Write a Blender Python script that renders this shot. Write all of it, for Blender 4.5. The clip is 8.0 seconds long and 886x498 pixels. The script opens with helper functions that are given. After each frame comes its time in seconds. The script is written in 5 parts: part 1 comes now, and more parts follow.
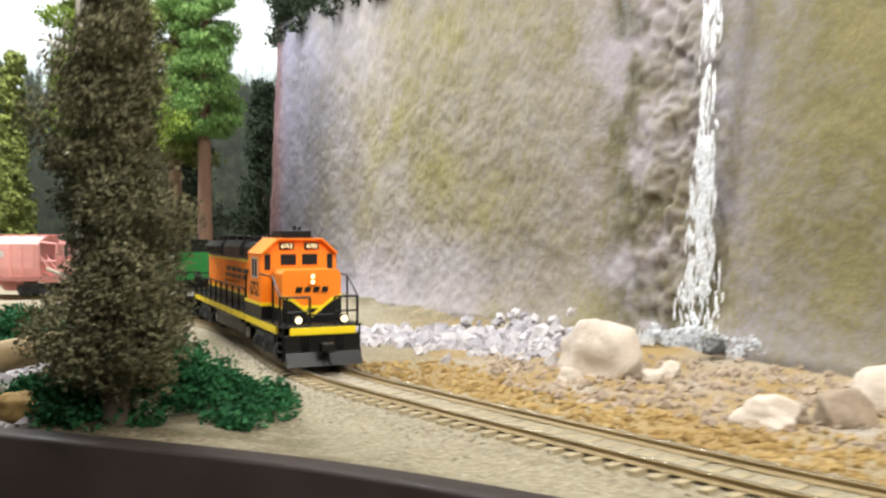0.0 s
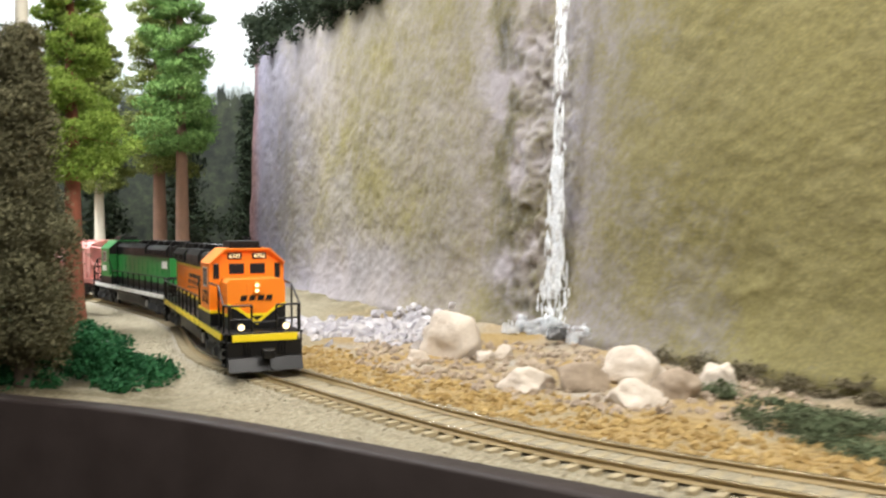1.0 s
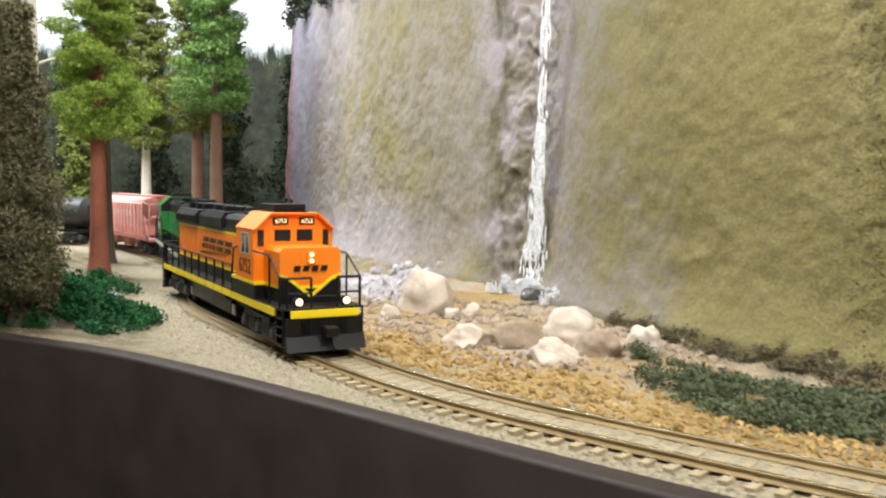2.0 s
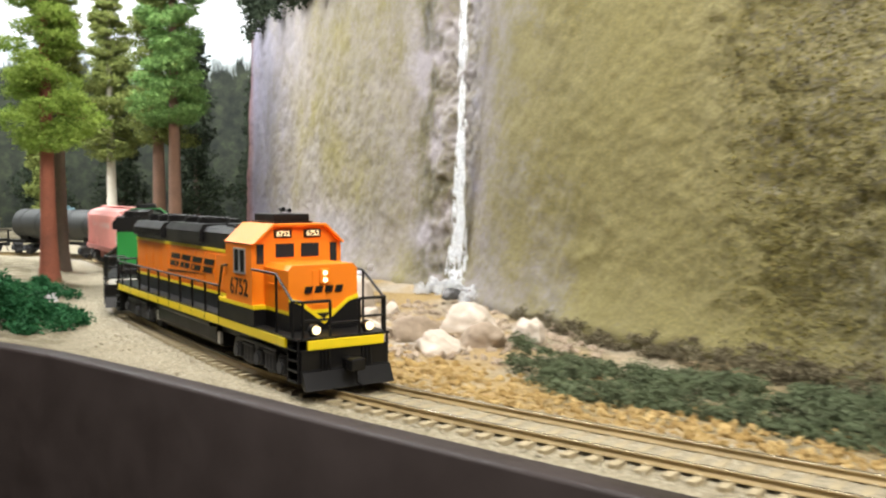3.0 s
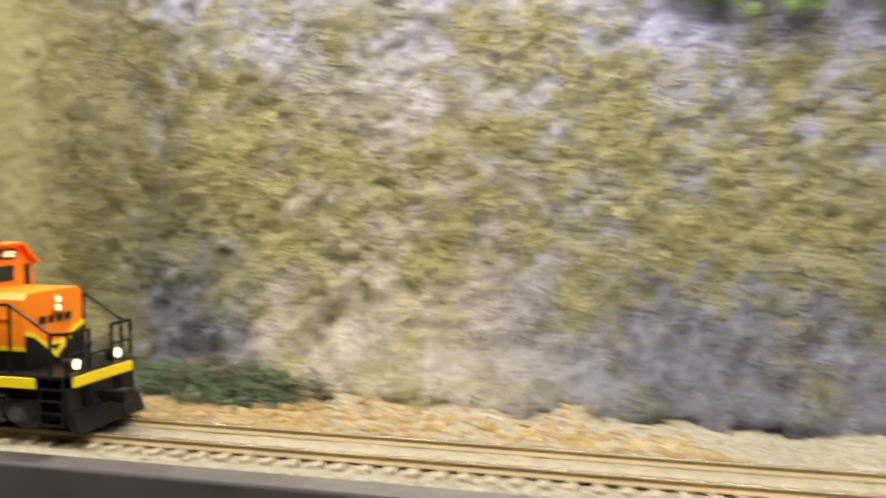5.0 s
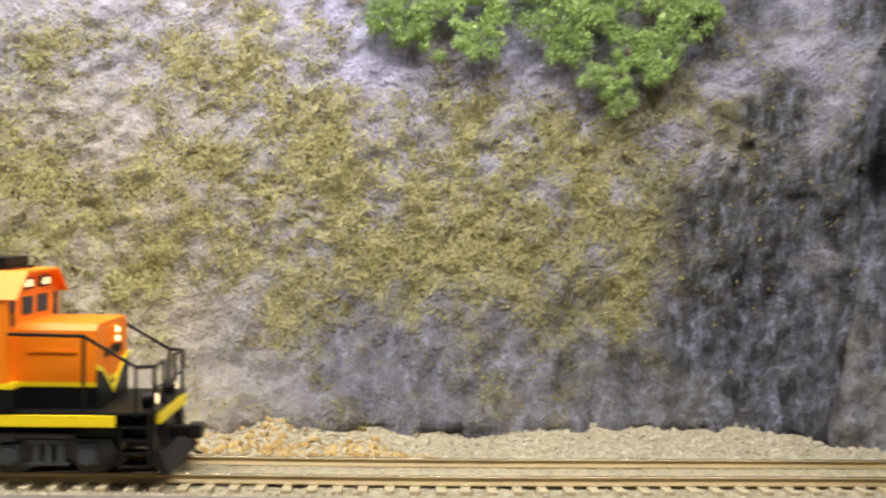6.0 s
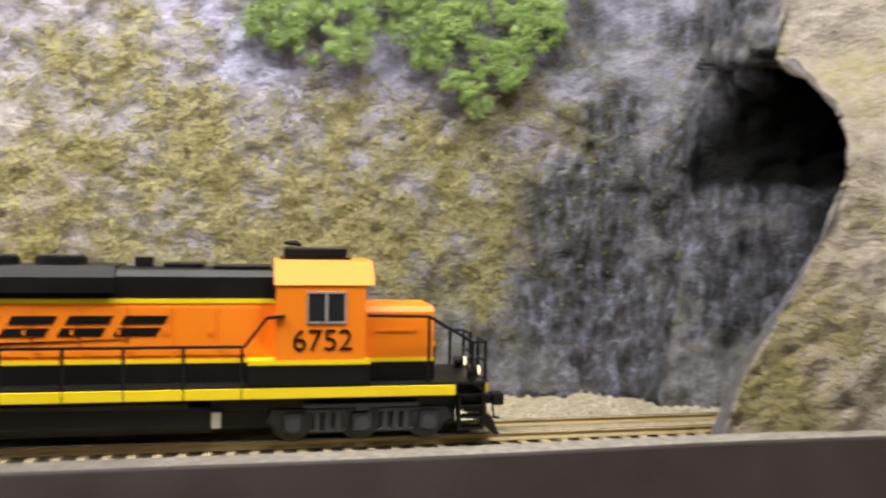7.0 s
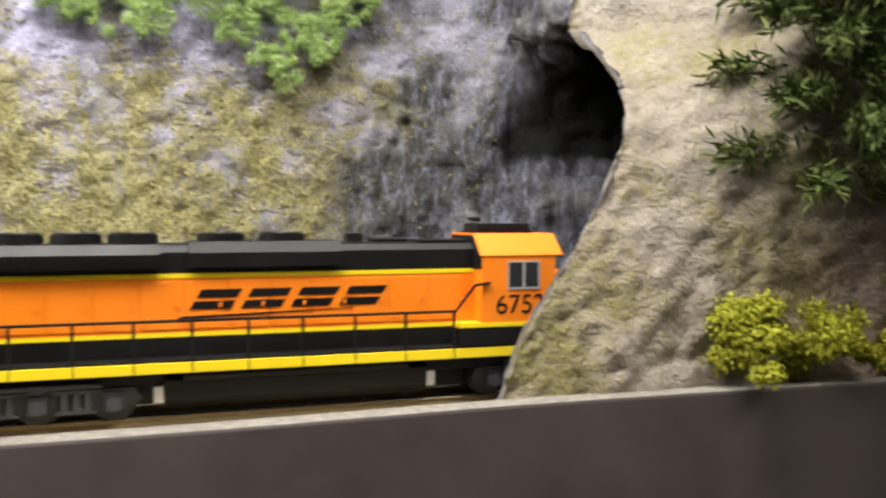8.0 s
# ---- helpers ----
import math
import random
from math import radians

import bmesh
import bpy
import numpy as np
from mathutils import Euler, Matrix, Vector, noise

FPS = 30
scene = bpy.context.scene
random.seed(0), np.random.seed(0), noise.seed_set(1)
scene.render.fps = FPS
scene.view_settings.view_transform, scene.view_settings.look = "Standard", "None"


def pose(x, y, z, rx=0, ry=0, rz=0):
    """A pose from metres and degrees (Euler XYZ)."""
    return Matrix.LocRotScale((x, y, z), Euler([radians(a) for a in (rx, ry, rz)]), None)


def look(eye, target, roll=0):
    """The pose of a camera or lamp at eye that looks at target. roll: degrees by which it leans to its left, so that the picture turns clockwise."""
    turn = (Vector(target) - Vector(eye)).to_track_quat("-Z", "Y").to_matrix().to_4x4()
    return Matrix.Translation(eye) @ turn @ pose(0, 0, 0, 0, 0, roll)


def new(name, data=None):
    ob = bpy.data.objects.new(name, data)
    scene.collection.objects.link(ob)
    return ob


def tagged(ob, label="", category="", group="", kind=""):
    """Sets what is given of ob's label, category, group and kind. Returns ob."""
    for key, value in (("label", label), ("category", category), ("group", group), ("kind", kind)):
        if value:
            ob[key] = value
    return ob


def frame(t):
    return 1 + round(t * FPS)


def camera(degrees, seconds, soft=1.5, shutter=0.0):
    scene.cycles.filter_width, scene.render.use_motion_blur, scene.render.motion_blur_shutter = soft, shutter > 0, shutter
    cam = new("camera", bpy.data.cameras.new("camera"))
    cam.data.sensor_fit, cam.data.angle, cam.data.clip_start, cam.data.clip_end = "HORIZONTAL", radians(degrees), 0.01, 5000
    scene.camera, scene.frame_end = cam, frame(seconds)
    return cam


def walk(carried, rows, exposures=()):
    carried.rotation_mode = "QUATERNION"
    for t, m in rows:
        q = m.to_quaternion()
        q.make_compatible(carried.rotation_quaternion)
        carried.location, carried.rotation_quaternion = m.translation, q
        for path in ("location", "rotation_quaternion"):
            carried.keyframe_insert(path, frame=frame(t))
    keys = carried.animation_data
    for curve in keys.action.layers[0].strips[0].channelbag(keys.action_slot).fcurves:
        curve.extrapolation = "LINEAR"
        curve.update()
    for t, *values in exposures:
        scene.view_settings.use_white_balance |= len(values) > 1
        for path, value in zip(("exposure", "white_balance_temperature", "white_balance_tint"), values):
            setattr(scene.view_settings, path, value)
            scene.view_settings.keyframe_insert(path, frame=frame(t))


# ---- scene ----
cam = camera(52.8, 8.0, soft=2.2, shutter=0.5)
METRES, EYE, TILT, LEAN, TURN = 0.5275, 0.0554, -1.21, 0.0, 0.0
ROWS = [
    (0, 0, 0, 0, 0, 0, -0),
    (0.2, 0.04, -0.036, 0, 1.5, 0.75, -0.2),
    (0.5, 0.0919, -0.0844, 0.0003, 3.01, -0.47, 0.2),
    (1, 0.1602, -0.1596, 0.007, 2.47, -0.18, 0.31),
    (1.2, 0.187, -0.172, 0.012, 2.35, 0.2, -0.1),
    (1.3, 0.2005, -0.174, 0.014, 2.6, -0.2, -0.6),
    (1.4, 0.214, -0.175, 0.02, 4.7, -1.6, -1),
    (1.5, 0.2275, -0.1726, 0.0226, 7.05, -2.72, -1.44),
    (1.7, 0.2443, -0.184, 0.0185, 7.15, -2.9, -1.2),
    (2.8, 0.331, -0.226, 0.007, 7.55, -2.6, -0.05),
    (3, 0.352, -0.2413, 0.0076, 6.84, -2.3, -0.18),
    (3.5, 0.4206, -0.3193, 0.0083, 6.08, -2.33, -0.15),
    (4, 0.4979, -0.3717, 0.0159, 3.24, -2.21, 0.24),
    (4.5, 0.5298, -0.4026, 0.0163, -5.42, -1.4, -0.22),
    (4.8, 0.566, -0.418, 0.015, -12.6, -1.7, -0.1),
    (5, 0.5851, -0.4325, 0.0139, -18.16, -2.48, 0.18),
    (5.2, 0.587, -0.442, 0.0137, -24.2, -3, 0.15),
    (6.3, 0.594, -0.486, 0.0095, -36.1, -0.35, -0.55),
    (6.5, 0.5839, -0.4908, 0.0101, -37.9, -0.92, -0.62),
    (7, 0.5487, -0.5097, 0.001, -43.92, -0.45, -0.07),
    (7.5, 0.5579, -0.5367, 0.0024, -48.27, -1.02, 0.59),
    (8, 0.5993, -0.5562, -0.0083, -50.13, -1.3, 0.85),
]
walk(cam, [(t, pose(0, 0, EYE, TILT, LEAN, TURN) @ pose(METRES * x, METRES * y, METRES * z, 90 + pitch, roll, yaw)) for t, x, y, z, yaw, pitch, roll in ROWS],
     exposures=[(0.0, -0.26), (1.3, -0.32), (3.0, -0.14), (4.0, -0.04), (4.5, 0.08), (5.0, 0.12), (6.5, 0.06), (7.2, 0.22), (8.0, 0.48)])

# ---- light: the room's ceiling panels and the strip lamp under the layout's valance ----
world = bpy.data.worlds.new("room_air")
scene.world = world
world.use_nodes = True
world.node_tree.nodes["Background"].inputs[0].default_value = (0.9, 0.95, 1.0, 1)
world.node_tree.nodes["Background"].inputs[1].default_value = 0.05


def area_lamp(name, at, target, sx, sy, watts, color):
    data = bpy.data.lights.new(name, "AREA")
    data.shape, data.size, data.size_y, data.energy, data.color = "RECTANGLE", sx, sy, watts, color
    ob = new(name, data)
    ob.matrix_world = look(at, target)
    return ob


strip = area_lamp("strip_lamp", (0.20, 0.02, 0.56), (0.38, 0.28, 0.05), 0.85, 0.10, 7.2, (1.0, 0.97, 0.92))
strip.matrix_world = Matrix.Translation((0.190, -0.008, 0.40)) @ pose(0, 0, 0, 0, 0, -36) @ pose(0, 0, 0, 52, 0, 0)
# added unseen lamp that brightens the backdrop and the rear trees
back_fill = area_lamp("back_strip_lamp", (-0.50, 0.66, 0.60), (-0.45, 0.86, 0.1), 0.8, 0.10, 18.0, (0.96, 0.98, 1.0))
ceiling_panel_lamp = area_lamp("ceiling_panel_lamp", (0.9, -1.2, 1.25), (0.9, -1.2, 0.0), 1.2, 0.6, 19.0, (1.0, 0.93, 0.84))

# ---- numeric helpers ----
MM = 0.001


def hash3(i, j, k, seed):
    h = (i * 374761393 + j * 668265263 + k * 2147483647 + seed * 974634777) & 0xFFFFFFFF
    h = ((h ^ (h >> 13)) * 1274126177) & 0xFFFFFFFF
    return ((h ^ (h >> 16)) & 0xFFFF) / 65535.0


def vnoise(p, seed=0):
    """Value noise, -1 to 1, at the points p (n x 3)."""
    f = np.floor(p).astype(np.int64)
    w = p - f
    w = w * w * (3 - 2 * w)
    out = np.zeros(len(p))
    for a in (0, 1):
        for b in (0, 1):
            for c in (0, 1):
                v = hash3(f[:, 0] + a, f[:, 1] + b, f[:, 2] + c, seed)
                out += v * (w[:, 0] if a else 1 - w[:, 0]) * (w[:, 1] if b else 1 - w[:, 1]) * (w[:, 2] if c else 1 - w[:, 2])
    return out * 2 - 1


def fbm(p, freq, octaves=3, seed=0, gain=0.5):
    total, amp = np.zeros(len(p)), 1.0
    for o in range(octaves):
        total += amp * vnoise(p * freq * 2 ** o, seed + o)
        amp *= gain
    return total


def smooth01(a, b, v):
    t = np.clip((v - a) / (b - a), 0, 1)
    return t * t * (3 - 2 * t)


def spline(points, step):
    """A smooth line through the points, sampled about every step metres."""
    p = np.array(points, float)
    p = np.vstack([2 * p[0] - p[1], p, 2 * p[-1] - p[-2]])
    out = []
    for k in range(1, len(p) - 2):
        n = max(2, int(np.linalg.norm(p[k + 1] - p[k]) / step))
        t = np.linspace(0, 1, n, endpoint=False)[:, None]
        a, b, c, d = p[k - 1], p[k], p[k + 1], p[k + 2]
        out.append(0.5 * (2 * b + (c - a) * t + (2 * a - 5 * b + 4 * c - d) * t ** 2 + (3 * b - a - 3 * c + d) * t ** 3))
    return np.vstack(out + [p[-2][None]])


def mesh_from(name, verts, faces, material=None, shade=False):
    me = bpy.data.meshes.new(name)
    me.from_pydata([tuple(v) for v in verts], [], [tuple(f) for f in faces])
    if material:
        me.materials.append(material)
    if shade:
        me.polygons.foreach_set("use_smooth", np.ones(len(me.polygons), bool))
    me.update()
    return me


def grid_faces(rows, cols):
    r, c = np.meshgrid(np.arange(rows - 1), np.arange(cols - 1), indexing="ij")
    a = (r * cols + c).ravel()
    return np.stack([a, a + 1, a + cols + 1, a + cols], 1)


def grid_mesh(name, verts, rows, cols, material):
    """A big smooth grid, filled in fast."""
    f = grid_faces(rows, cols)
    me = bpy.data.meshes.new(name)
    me.vertices.add(len(verts))
    me.vertices.foreach_set("co", np.asarray(verts, np.float32).ravel())
    me.loops.add(f.size)
    me.loops.foreach_set("vertex_index", f.ravel().astype(np.int32))
    me.polygons.add(len(f))
    me.polygons.foreach_set("loop_start", np.arange(0, f.size, 4, dtype=np.int32))
    me.polygons.foreach_set("use_smooth", np.ones(len(f), bool))
    me.materials.append(material)
    me.update(calc_edges=True)
    return me


def zone(me, name, values):
    a = me.attributes.new(name, "FLOAT", "POINT")
    a.data.foreach_set("value", np.asarray(values, np.float32))


# ---- materials ----
def nodes_of(name):
    m = bpy.data.materials.new(name)
    m.use_nodes = True
    return m, m.node_tree.nodes, m.node_tree.links, m.node_tree.nodes["Principled BSDF"]


def noise_node(nt, links, scale, detail=4.0, rough=0.55, coord="Object"):
    tc, nz = nt.new("ShaderNodeTexCoord"), nt.new("ShaderNodeTexNoise")
    nz.inputs["Scale"].default_value, nz.inputs["Detail"].default_value, nz.inputs["Roughness"].default_value = scale, detail, rough
    links.new(tc.outputs[coord], nz.inputs["Vector"])
    return nz


def ramp_node(nt, links, fac, stops):
    r = nt.new("ShaderNodeValToRGB")
    while len(r.color_ramp.elements) < len(stops):
        r.color_ramp.elements.new(0.5)
    for e, (p, c) in zip(r.color_ramp.elements, stops):
        e.position, e.color = p, (*c, 1)
    links.new(fac, r.inputs[0])
    return r.outputs[0]


def mix_node(nt, links, fac, a, b, mode="MIX"):
    m = nt.new("ShaderNodeMix")
    m.data_type, m.blend_type = "RGBA", mode
    for sock, v in ((m.inputs[0], fac), (m.inputs[6], a), (m.inputs[7], b)):
        if isinstance(v, (int, float)):
            sock.default_value = v
        elif isinstance(v, tuple):
            sock.default_value = (*v, 1)
        else:
            links.new(v, sock)
    return m.outputs[2]


def math_node(nt, links, op, a, b=0.0, clamp=False):
    m = nt.new("ShaderNodeMath")
    m.operation, m.use_clamp = op, clamp
    for sock, v in zip(m.inputs, (a, b)):
        if isinstance(v, (int, float)):
            sock.default_value = v
        else:
            links.new(v, sock)
    return m.outputs[0]


def bump_node(nt, links, height, strength, distance, normal=None):
    b = nt.new("ShaderNodeBump")
    b.inputs["Strength"].default_value, b.inputs["Distance"].default_value = strength, distance
    links.new(height, b.inputs["Height"])
    if normal:
        links.new(normal, b.inputs["Normal"])
    return b.outputs[0]


def zone_node(nt, name):
    a = nt.new("ShaderNodeAttribute")
    a.attribute_name = name
    return a.outputs["Fac"]


def plain(name, color, rough=0.5, metal=0.0, grain=900.0, vary=0.12, bump=0.0001, coat=0.0, spec=0.5):
    """Paint, plastic, metal or wood with a fine grain and broader soiling."""
    m, nt, links, bsdf = nodes_of(name)
    fine, broad = noise_node(nt, links, grain), noise_node(nt, links, 45.0, 3.0)
    dark, light = tuple(c * (1 - vary) for c in color), tuple(min(1, c * (1 + vary)) for c in color)
    base = ramp_node(nt, links, broad.outputs[0], ((0.3, dark), (0.7, light)))
    col = mix_node(nt, links, 0.25, base, ramp_node(nt, links, fine.outputs[0], ((0.3, dark), (0.7, light))))
    links.new(col, bsdf.inputs["Base Color"])
    links.new(ramp_node(nt, links, broad.outputs[0], ((0.3, (rough * 0.85,) * 3), (0.75, (min(1, rough * 1.2),) * 3))), bsdf.inputs["Roughness"])
    bsdf.inputs["Specular IOR Level"].default_value = spec
    bsdf.inputs["Metallic"].default_value, bsdf.inputs["Coat Weight"].default_value = metal, coat
    if bump:
        links.new(bump_node(nt, links, fine.outputs[0], 0.4, bump), bsdf.inputs["Normal"])
    return m


def glow(name, color, strength):
    m, nt, links, bsdf = nodes_of(name)
    bsdf.inputs["Base Color"].default_value = (*color, 1)
    bsdf.inputs["Emission Color"].default_value, bsdf.inputs["Emission Strength"].default_value = (*color, 1), strength
    return m


def foliage_mat(name, dark, mid, light, grain=350.0):
    m, nt, links, bsdf = nodes_of(name)
    geo = nt.new("ShaderNodeNewGeometry")
    n1 = noise_node(nt, links, grain, 3.0)
    n2 = noise_node(nt, links, 60.0, 2.0)
    a = ramp_node(nt, links, geo.outputs["Random Per Island"], ((0.0, dark), (0.5, mid), (1.0, light)))
    b = ramp_node(nt, links, n2.outputs[0], ((0.35, dark), (0.55, mid), (0.75, light)))
    c = mix_node(nt, links, 0.5, a, b)
    links.new(mix_node(nt, links, math_node(nt, links, "MULTIPLY", n1.outputs[0], 0.4), c, mid), bsdf.inputs["Base Color"])
    bsdf.inputs["Roughness"].default_value = 0.85
    bsdf.inputs["Specular IOR Level"].default_value = 0.15
    return m


def stone_mat(name, dark, mid, light, grain=420.0):
    m, nt, links, bsdf = nodes_of(name)
    geo = nt.new("ShaderNodeNewGeometry")
    info = nt.new("ShaderNodeObjectInfo")
    n1, n2 = noise_node(nt, links, grain, 5.0, 0.65), noise_node(nt, links, 70.0, 3.0)
    a = ramp_node(nt, links, n2.outputs[0], ((0.3, dark), (0.5, mid), (0.7, light)))
    b = ramp_node(nt, links, n1.outputs[0], ((0.3, dark), (0.5, mid), (0.68, light)))
    c = ramp_node(nt, links, geo.outputs["Random Per Island"], ((0.0, dark), (0.4, mid), (1.0, light)))
    col = mix_node(nt, links, 0.45, mix_node(nt, links, 0.4, a, b), c)
    col = mix_node(nt, links, math_node(nt, links, "MULTIPLY", info.outputs["Random"], 0.25), col, mid)
    links.new(col, bsdf.inputs["Base Color"])
    bsdf.inputs["Roughness"].default_value = 0.9
    links.new(bump_node(nt, links, n1.outputs[0], 0.7, 0.0008), bsdf.inputs["Normal"])
    return m


def cliff_mat():
    m, nt, links, bsdf = nodes_of("cliff_rock")
    fine, mid, broad = noise_node(nt, links, 620.0, 4.0, 0.65), noise_node(nt, links, 170.0, 5.0, 0.65), noise_node(nt, links, 26.0, 3.0)
    streak, speck = noise_node(nt, links, 260.0, 4.0, 0.7), noise_node(nt, links, 310.0, 3.0, 0.6)
    up = nt.new("ShaderNodeMapping")
    up.inputs["Scale"].default_value = (1.0, 1.0, 0.30)
    links.new(streak.inputs["Vector"].links[0].from_socket, up.inputs[0])
    links.new(up.outputs[0], streak.inputs["Vector"])
    both = math_node(nt, links, "ADD", math_node(nt, links, "MULTIPLY", mid.outputs[0], 0.6), math_node(nt, links, "MULTIPLY", fine.outputs[0], 0.4))
    # the smooth plaster is evenly washed with paint, the coarse part mottled
    swing = math_node(nt, links, "ADD", math_node(nt, links, "MULTIPLY", zone_node(nt, "coarse"), 0.72), 0.28)
    both = math_node(nt, links, "ADD", math_node(nt, links, "MULTIPLY", math_node(nt, links, "SUBTRACT", both, 0.5), swing), 0.5)
    flecks = math_node(nt, links, "ADD", math_node(nt, links, "MULTIPLY", math_node(nt, links, "SUBTRACT", fine.outputs[0], 0.5), swing), 0.5)
    rock = ramp_node(nt, links, both, ((0.33, (0.105, 0.096, 0.088)), (0.5, (0.225, 0.208, 0.188)), (0.66, (0.36, 0.335, 0.305))))
    lav = ramp_node(nt, links, both, ((0.33, (0.145, 0.138, 0.19)), (0.5, (0.32, 0.31, 0.45)), (0.66, (0.52, 0.51, 0.71))))
    tan = ramp_node(nt, links, both, ((0.33, (0.22, 0.175, 0.13)), (0.5, (0.41, 0.34, 0.26)), (0.66, (0.58, 0.50, 0.39))))
    moss = ramp_node(nt, links, flecks, ((0.3, (0.06, 0.052, 0.014)), (0.5, (0.135, 0.116, 0.03)), (0.72, (0.27, 0.235, 0.07))))
    fresh = ramp_node(nt, links, flecks, ((0.3, (0.13, 0.112, 0.032)), (0.5, (0.25, 0.222, 0.074)), (0.72, (0.45, 0.415, 0.17))))
    moss = mix_node(nt, links, zone_node(nt, "fresh"), moss, fresh)
    base = mix_node(nt, links, zone_node(nt, "lavender"), rock, lav)
    base = mix_node(nt, links, zone_node(nt, "tan"), base, tan)
    base = mix_node(nt, links, 0.24, base, ramp_node(nt, links, broad.outputs[0], ((0.35, (0.19, 0.17, 0.135)), (0.65, (0.30, 0.28, 0.275)))))
    edge = math_node(nt, links, "ADD", math_node(nt, links, "MULTIPLY", speck.outputs[0], 0.75), math_node(nt, links, "ADD", math_node(nt, links, "MULTIPLY", mid.outputs[0], 0.55), math_node(nt, links, "MULTIPLY", fine.outputs[0], 0.4)))
    cover = math_node(nt, links, "ADD", zone_node(nt, "moss"), math_node(nt, links, "MULTIPLY", math_node(nt, links, "SUBTRACT", edge, 0.85), swing))
    gate = ramp_node(nt, links, cover, ((0.36, (0, 0, 0)), (0.68, (1, 1, 1))))
    col = mix_node(nt, links, math_node(nt, links, "MULTIPLY", gate, 0.85), base, moss)
    col = mix_node(nt, links, zone_node(nt, "rust"), col, ramp_node(nt, links, mid.outputs[0], ((0.3, (0.10, 0.05, 0.045)), (0.7, (0.27, 0.15, 0.14)))))
    col = mix_node(nt, links, zone_node(nt, "slate_and_shade"), col, ramp_node(nt, links, streak.outputs[0], ((0.40, (0.012, 0.012, 0.015)), (0.54, (0.055, 0.057, 0.075)), (0.70, (0.17, 0.18, 0.25)))))
    # shade inside the tunnel, put in as near-black colour
    col = mix_node(nt, links, zone_node(nt, "tunnel_shade"), col, (0.004, 0.004, 0.004))
    links.new(col, bsdf.inputs["Base Color"])
    bsdf.inputs["Roughness"].default_value = 0.88
    bsdf.inputs["Specular IOR Level"].default_value = 0.2
    rough = zone_node(nt, "coarse")
    a = nt.new("ShaderNodeBump")
    a.inputs["Distance"].default_value = 0.0022
    links.new(rough, a.inputs["Strength"])
    links.new(mid.outputs[0], a.inputs["Height"])
    grain = bump_node(nt, links, fine.outputs[0], 0.8, 0.0022, a.outputs[0])
    links.new(math_node(nt, links, "ADD", math_node(nt, links, "MULTIPLY", rough, 0.75), 0.03), grain.node.inputs["Strength"])
    links.new(bump_node(nt, links, gate, 0.3, 0.0006, grain), bsdf.inputs["Normal"])
    return m


def ground_mat():
    m, nt, links, bsdf = nodes_of("sandy_ground")
    fine, mid = noise_node(nt, links, 700.0, 4.0, 0.7), noise_node(nt, links, 70.0, 4.0)
    sand = ramp_node(nt, links, fine.outputs[0], ((0.3, (0.15, 0.125, 0.08)), (0.5, (0.30, 0.26, 0.175)), (0.7, (0.46, 0.415, 0.305))))
    earth = ramp_node(nt, links, fine.outputs[0], ((0.3, (0.06, 0.05, 0.026)), (0.5, (0.13, 0.108, 0.056)), (0.72, (0.25, 0.21, 0.12))))
    ochre = ramp_node(nt, links, fine.outputs[0], ((0.3, (0.17, 0.11, 0.035)), (0.5, (0.32, 0.215, 0.08)), (0.7, (0.48, 0.35, 0.16))))
    grey = ramp_node(nt, links, fine.outputs[0], ((0.3, (0.22, 0.20, 0.17)), (0.5, (0.38, 0.35, 0.31)), (0.7, (0.55, 0.52, 0.48))))
    turf = math_node(nt, links, "MULTIPLY", zone_node(nt, "turf"), ramp_node(nt, links, mid.outputs[0], ((0.35, (0.2,) * 3), (0.6, (1,) * 3))))
    col = mix_node(nt, links, zone_node(nt, "grey"), sand, grey)
    col = mix_node(nt, links, zone_node(nt, "ochre"), col, ochre)
    col = mix_node(nt, links, turf, col, earth)
    links.new(col, bsdf.inputs["Base Color"])
    bsdf.inputs["Roughness"].default_value = 0.92
    n = bump_node(nt, links, mid.outputs[0], 0.5, 0.002)
    links.new(bump_node(nt, links, fine.outputs[0], 0.9, 0.0012, n), bsdf.inputs["Normal"])
    return m


